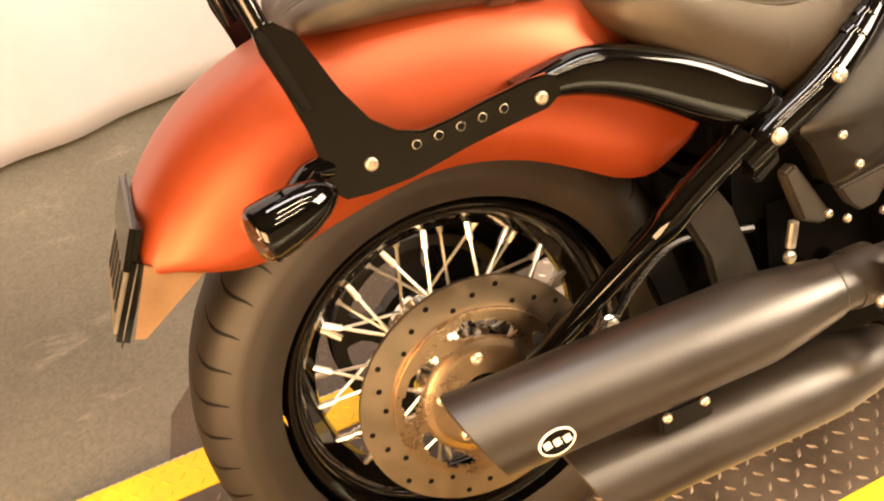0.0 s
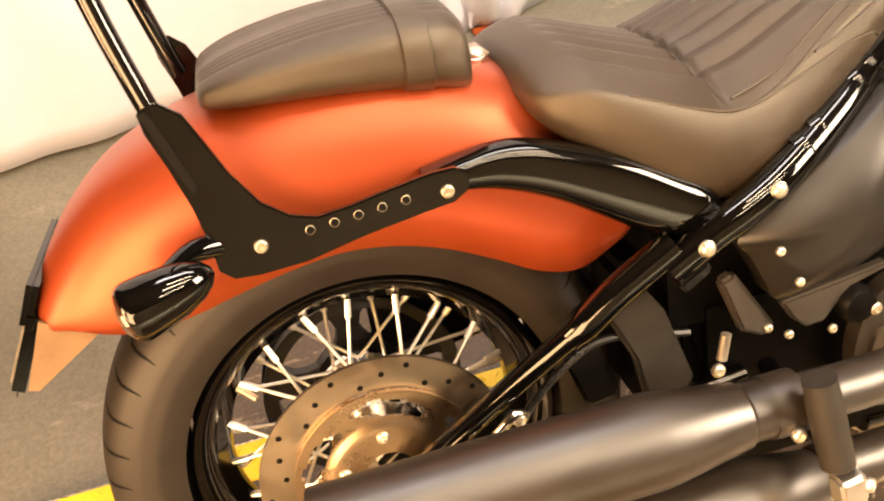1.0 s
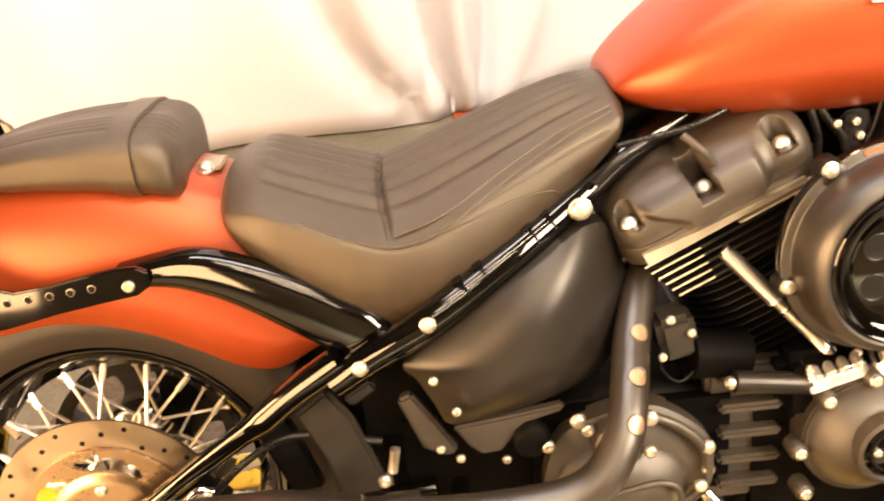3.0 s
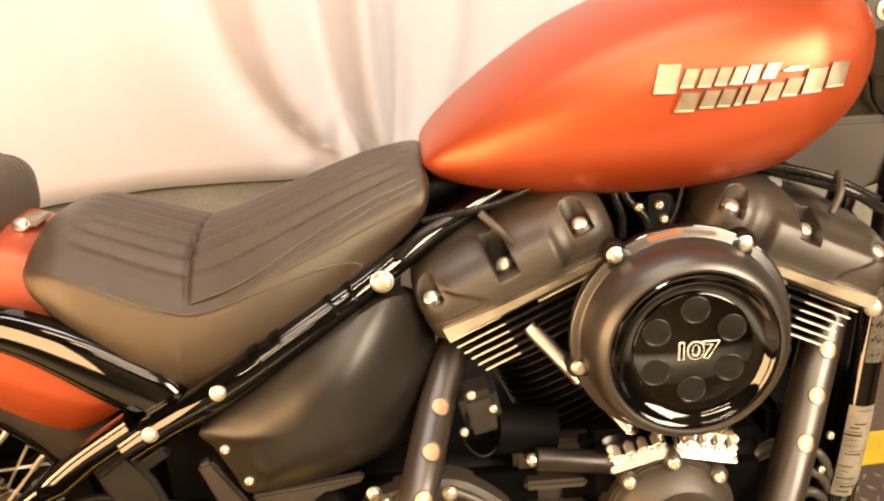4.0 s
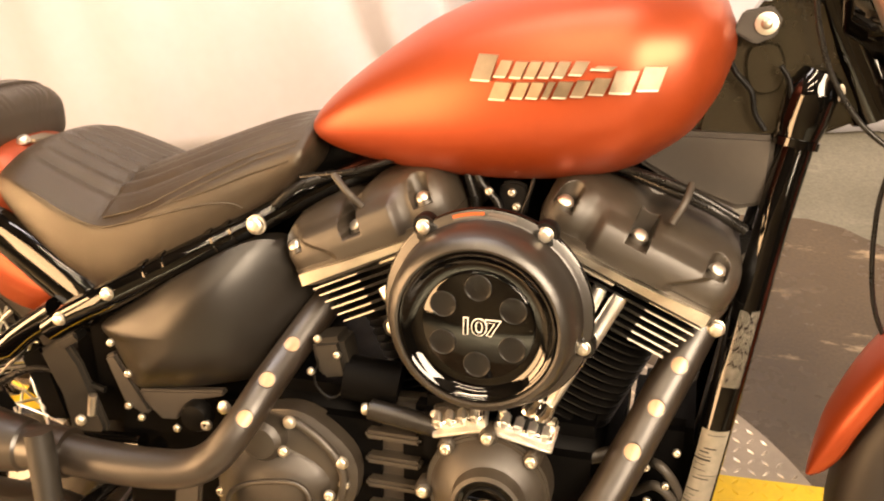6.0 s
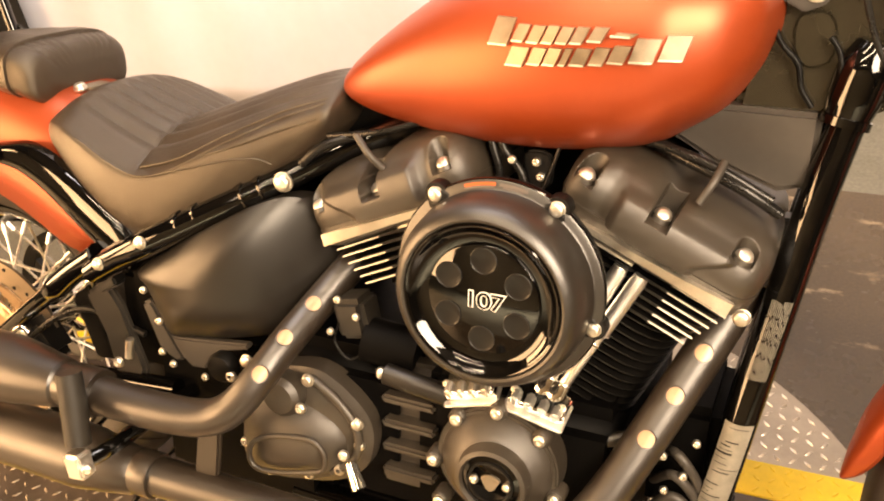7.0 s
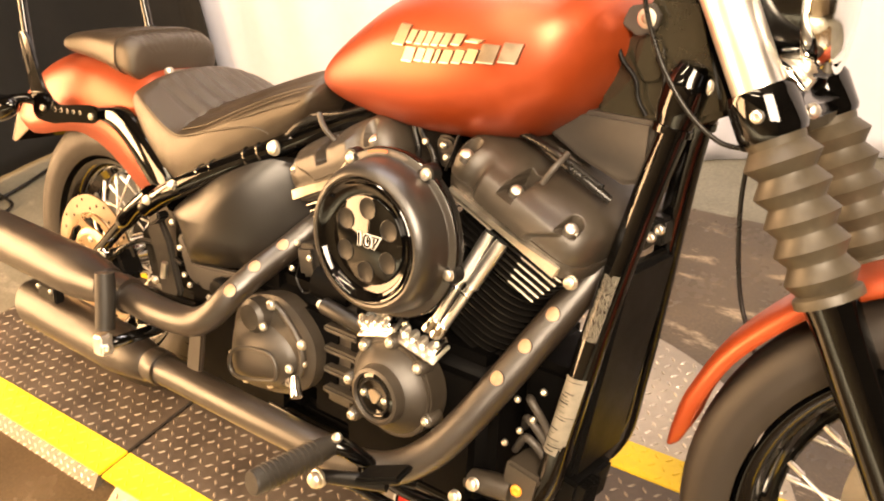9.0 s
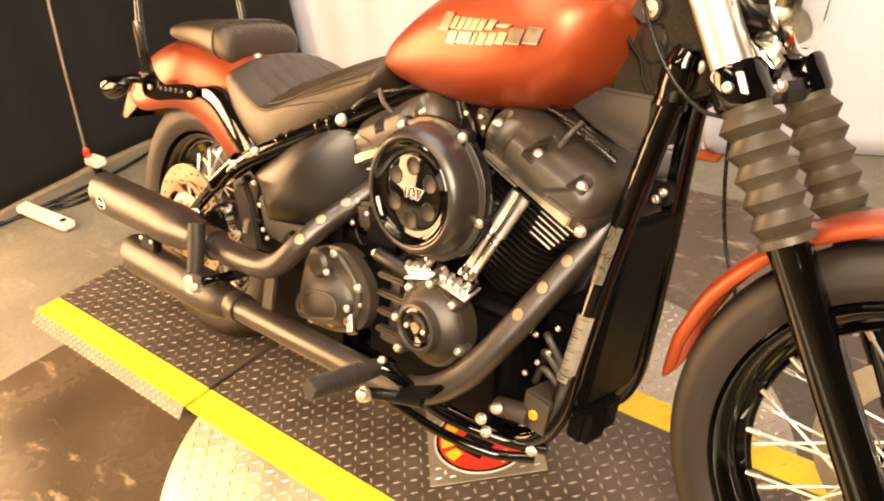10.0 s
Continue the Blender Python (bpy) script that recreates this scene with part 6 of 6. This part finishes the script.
part("gusset_panel", plate(rounded([(1.186, 0.898), (1.214, 0.903), (1.226, 0.880), (1.222, 0.852), (1.198, 0.846), (1.184, 0.868)], 5), -0.0385, -0.033, 0.003), GUSSET, nk)
part("head_tube", tube([(1.262, 0, 0.97), (1.338, 0, 0.825)], 0.034, 24, smooth=False), GLOSS, nk)
tb = part("tank_tab", plate([(1.165, 0.915), (1.175, 0.938), (1.205, 0.944), (1.216, 0.93), (1.212, 0.912), (1.19, 0.902)], -0.050, -0.040, 0.002), GREYPL, bike, "grey steel tank mounting tab")
part("washer", lathe([(0.0125, 0), (0.0125, 0.0016), (0.011, 0.0022), (0.004, 0.0022)], (1.200, -0.050, 0.925), (0, -1, 0), 28), BOLT, tb)
bolt((1.200, -0.052, 0.925), tb, bolt_mesh("tab_bolt", 0.0065, 0.004, STEEL, False))
bolt((1.280, -0.036, 0.852), bike, bolt_mesh("neck_bolt", 0.0115, 0.004, bpy.data.materials["machined_aluminium"], False))
part("backbone_cover", plate([(1.045, 0.775), (1.07, 0.80), (1.225, 0.80), (1.225, 0.72), (1.19, 0.71), (1.12, 0.735)], -0.046, 0.046, 0.006), GREYPL, bike, "grey plastic cover under the tank")
part("backbone", tube([(0.55, 0, 0.70), (0.80, 0, 0.765), (1.22, 0, 0.84)], 0.03, 18), SATIN, bike)
for path, r in (([(0.66, -0.10, 0.725), (0.74, -0.11, 0.742), (0.82, -0.09, 0.765), (0.90, -0.06, 0.76)], 0.004), ([(1.05, -0.06, 0.755), (1.11, -0.09, 0.742), (1.16, -0.10, 0.725), (1.20, -0.09, 0.70)], 0.0065),
                ([(1.00, -0.07, 0.765), (1.07, -0.09, 0.760), (1.13, -0.10, 0.745), (1.19, -0.095, 0.715)], 0.005), ([(0.872, -0.095, 0.765), (0.880, -0.10, 0.738), (0.888, -0.10, 0.714), (0.889, -0.10, 0.690)], 0.0048), ([(0.884, -0.095, 0.765), (0.892, -0.10, 0.740), (0.903, -0.10, 0.726), (0.915, -0.10, 0.712), (0.922, -0.10, 0.692)], 0.0048),
                ([(0.962, -0.095, 0.760), (0.952, -0.10, 0.721), (0.940, -0.10, 0.690)], 0.0022), ([(0.63, -0.12, 0.69), (0.66, -0.115, 0.715), (0.70, -0.10, 0.73)], 0.006),
                ([(0.90, -0.08, 0.77), (0.96, -0.09, 0.755), (1.00, -0.08, 0.765)], 0.007)):
    part("loom", tube(path, r, 10), CABLE, bike)
clip = part("loom_clip", plate(rounded([(0.918, 0.735), (0.948, 0.735), (0.950, 0.700), (0.930, 0.692), (0.920, 0.705)], 3), -0.096, -0.088, 0.003), SATIN, bike)
for q in ((0.932, -0.097, 0.725), (0.906, -0.106, 0.727), (0.938, -0.097, 0.708)):
    bolt(q, clip, BOLT_S)
for sp in ([(0.722, -0.140, 0.742), (0.742, -0.148, 0.724), (0.757, -0.140, 0.706)], [(1.138, -0.10, 0.752), (1.132, -0.120, 0.735), (1.120, -0.128, 0.712)]):
    part("plug_lead", tube(sp, 0.0045, 10), GREYPL, bike, "grey spark-plug lead")

# -- fork --
def fork_at(z, y):
    return Vector((1.397 + (0.823 - z) * 0.54, y, z))


FK, FC = 0.094, -0.018
AX = (fork_at(0.3, 0) - fork_at(0.9, 0)).normalized()
for s in (-1, 1):
    y = FC + s * FK
    part("upper_fork_tube", tube([fork_at(1.10, y), fork_at(0.866, y)], 0.029, 28, smooth=False), POLISHED, bike, "bright polished upper fork tube")
    bm = bmesh.new()
    g0, g1 = fork_at(0.822, y), fork_at(0.655, y)
    prof = []
    L = (g1 - g0).length
    prof.append((0.034, 0))
    for k in range(5):
        h = L * (0.06 + 0.175 * k)
        prof += [(0.0315, h), (0.0425 - 0.0006 * k, h + L * 0.080), (0.0435 - 0.0006 * k, h + L * 0.088), (0.0315, h + L * 0.168)]
    prof += [(0.0375, L * 0.945), (0.0385, L * 0.96), (0.0385, L)]
    part("gaiter", lathe(prof, g0, AX, 32), GAITER, bike, "dusty black rubber fork gaiter")
    part("fork_slider", tube([fork_at(0.66, y), fork_at(0.63, y), fork_at(0.36, y), fork_at(0.30, y)], [0.031, 0.0285, 0.0285, 0.026], 26, smooth=False), GLOSS, bike, "gloss black fork slider")
    part("fork_clamp", tube([fork_at(0.868, y), fork_at(0.862, y), fork_at(0.826, y), fork_at(0.820, y)], [0.036, 0.039, 0.039, 0.036], 28, smooth=False), GLOSS, bike)
    bolt(fork_at(0.845, y) + Vector((0.004, s * 0.039, 0)), bike, BOLT_M, (0, s, 0))
    for z in (0.50, 0.475):
        bolt(fork_at(z + 0.03, FC + s * 0.075) + Vector((-0.028, 0, 0)), bike, BOLT_M, (-0.5, s * 0.8, 0))
tc = fork_at(0.845, 0)
part("triple_clamp", box((tc.x - 0.004, 0, tc.z), (0.075, 0.22, 0.042), 0.010, Matrix.Rotation(radians(28), 4, "Y")), GLOSS, bike, "gloss black lower triple clamp")
bl = part("brake_line_block", box((1.386, -0.052, 0.884), (0.050, 0.036, 0.034), 0.010, Matrix.Rotation(0.5, 4, "Y"), 3), BOLT, bike, "pale alloy brake line block")
part("banjo_fitting", tube([(1.372, -0.07, 0.893), (1.388, -0.072, 0.884), (1.405, -0.068, 0.868)], [0.007, 0.008, 0.006], 12), CHROME, bl)
bolt((1.418, -0.060, 0.846), bike, BOLT_F, (0.7, -0.6, 0.2))

# headlamp
HL = Vector((1.378, -0.014, 0.968))
HA = (0.994, 0.105, 0.03)
hl = part("headlamp", lathe([(0.001, -0.11), (0.05, -0.10), (0.078, -0.06), (0.084, -0.01), (0.084, 0.02)], HL, HA, 48), GLOSS, bike, "gloss black headlamp with a chrome rim")
part("headlamp_rim", ring_between([(0.084, 0.01), (0.091, 0.018), (0.092, 0.032), (0.086, 0.042), (0.078, 0.040), (0.078, 0.02)], HL, HA, 56), CHROME, hl, "chrome headlamp rim")
part("reflector_ring", ring_between([(0.078, 0.02), (0.070, 0.032), (0.060, 0.034), (0.060, 0.02)], HL, HA, 48), POLISHED, hl)
part("headlamp_glass", lathe([(0.079, 0.03), (0.06, 0.044), (0.03, 0.051), (0.001, 0.053)], HL, HA, 48), CHROME, hl)
part("headlamp_bracket", plate([(1.355, 0.868), (1.385, 0.862), (1.400, 0.880), (1.398, 0.93), (1.362, 0.93)], -0.022, 0.022, 0.008), GLOSS, bike, "gloss black headlamp bracket")
# control cables
for path, r, mt in (([(1.245, -0.15, 1.10), (1.236, -0.145, 0.98), (1.255, -0.13, 0.90), (1.292, -0.12, 0.840), (1.335, -0.115, 0.806), (1.37, -0.11, 0.800)], 0.0030, CABLE), ([(1.36, -0.05, 1.05), (1.36, -0.06, 0.93), (1.356, -0.05, 0.82), (1.345, -0.03, 0.72), (1.36, -0.02, 0.60), (1.40, -0.03, 0.52)], 0.003, CABLE),
                    ([(1.22, -0.05, 0.88), (1.232, -0.05, 0.86), (1.24, -0.05, 0.81), (1.24, -0.04, 0.79)], 0.003, PLASTIC), ([(1.160, -0.050, 0.900), (1.172, -0.048, 0.872), (1.192, -0.046, 0.850), (1.199, -0.045, 0.825), (1.212, -0.044, 0.806)], 0.0032, PLASTIC)):
    part("control_cable", tube(path, r, 10), mt, bike)

# -- front fender --
FF = []
fx, fz = FRONT[0] + 0.006, FRONT[2] + 0.004
for a, w in ((175.5, 0.005), (173, 0.014), (168, 0.027), (160, 0.040), (145, 0.048), (125, 0.052), (105, 0.054), (85, 0.054), (65, 0.052), (50, 0.046)):
    c, s = math.cos(radians(a)), math.sin(radians(a))
    FF.append(((fx + 0.373 * c, fz + 0.373 * s), (fx + (0.348 if a < 170 else 0.356 if a < 174 else 0.368) * c, fz + (0.348 if a < 170 else 0.356 if a < 174 else 0.368) * s), w))
TURN = Matrix.Translation((fx, FRONT[1], 0)) @ Matrix.Rotation(radians(6), 4, "Z") @ Matrix.Translation((-fx, 0, 0))
ff = part("front_fender", fender_mesh(FF, 3.0, 29, 6), ORANGE, bike, "satin orange front fender", 60)
md = ff.modifiers.new("thickness", "SOLIDIFY")
md.thickness, md.offset = 0.004, -1
ff.matrix_basis = TURN
for s in (-1, 1):
    part("fender_bracket", plate([(1.47, 0.60), (1.50, 0.62), (1.525, 0.57), (1.535, 0.52), (1.515, 0.52), (1.50, 0.55)], s * 0.062, s * 0.070, 0.002), ORANGE, ff)
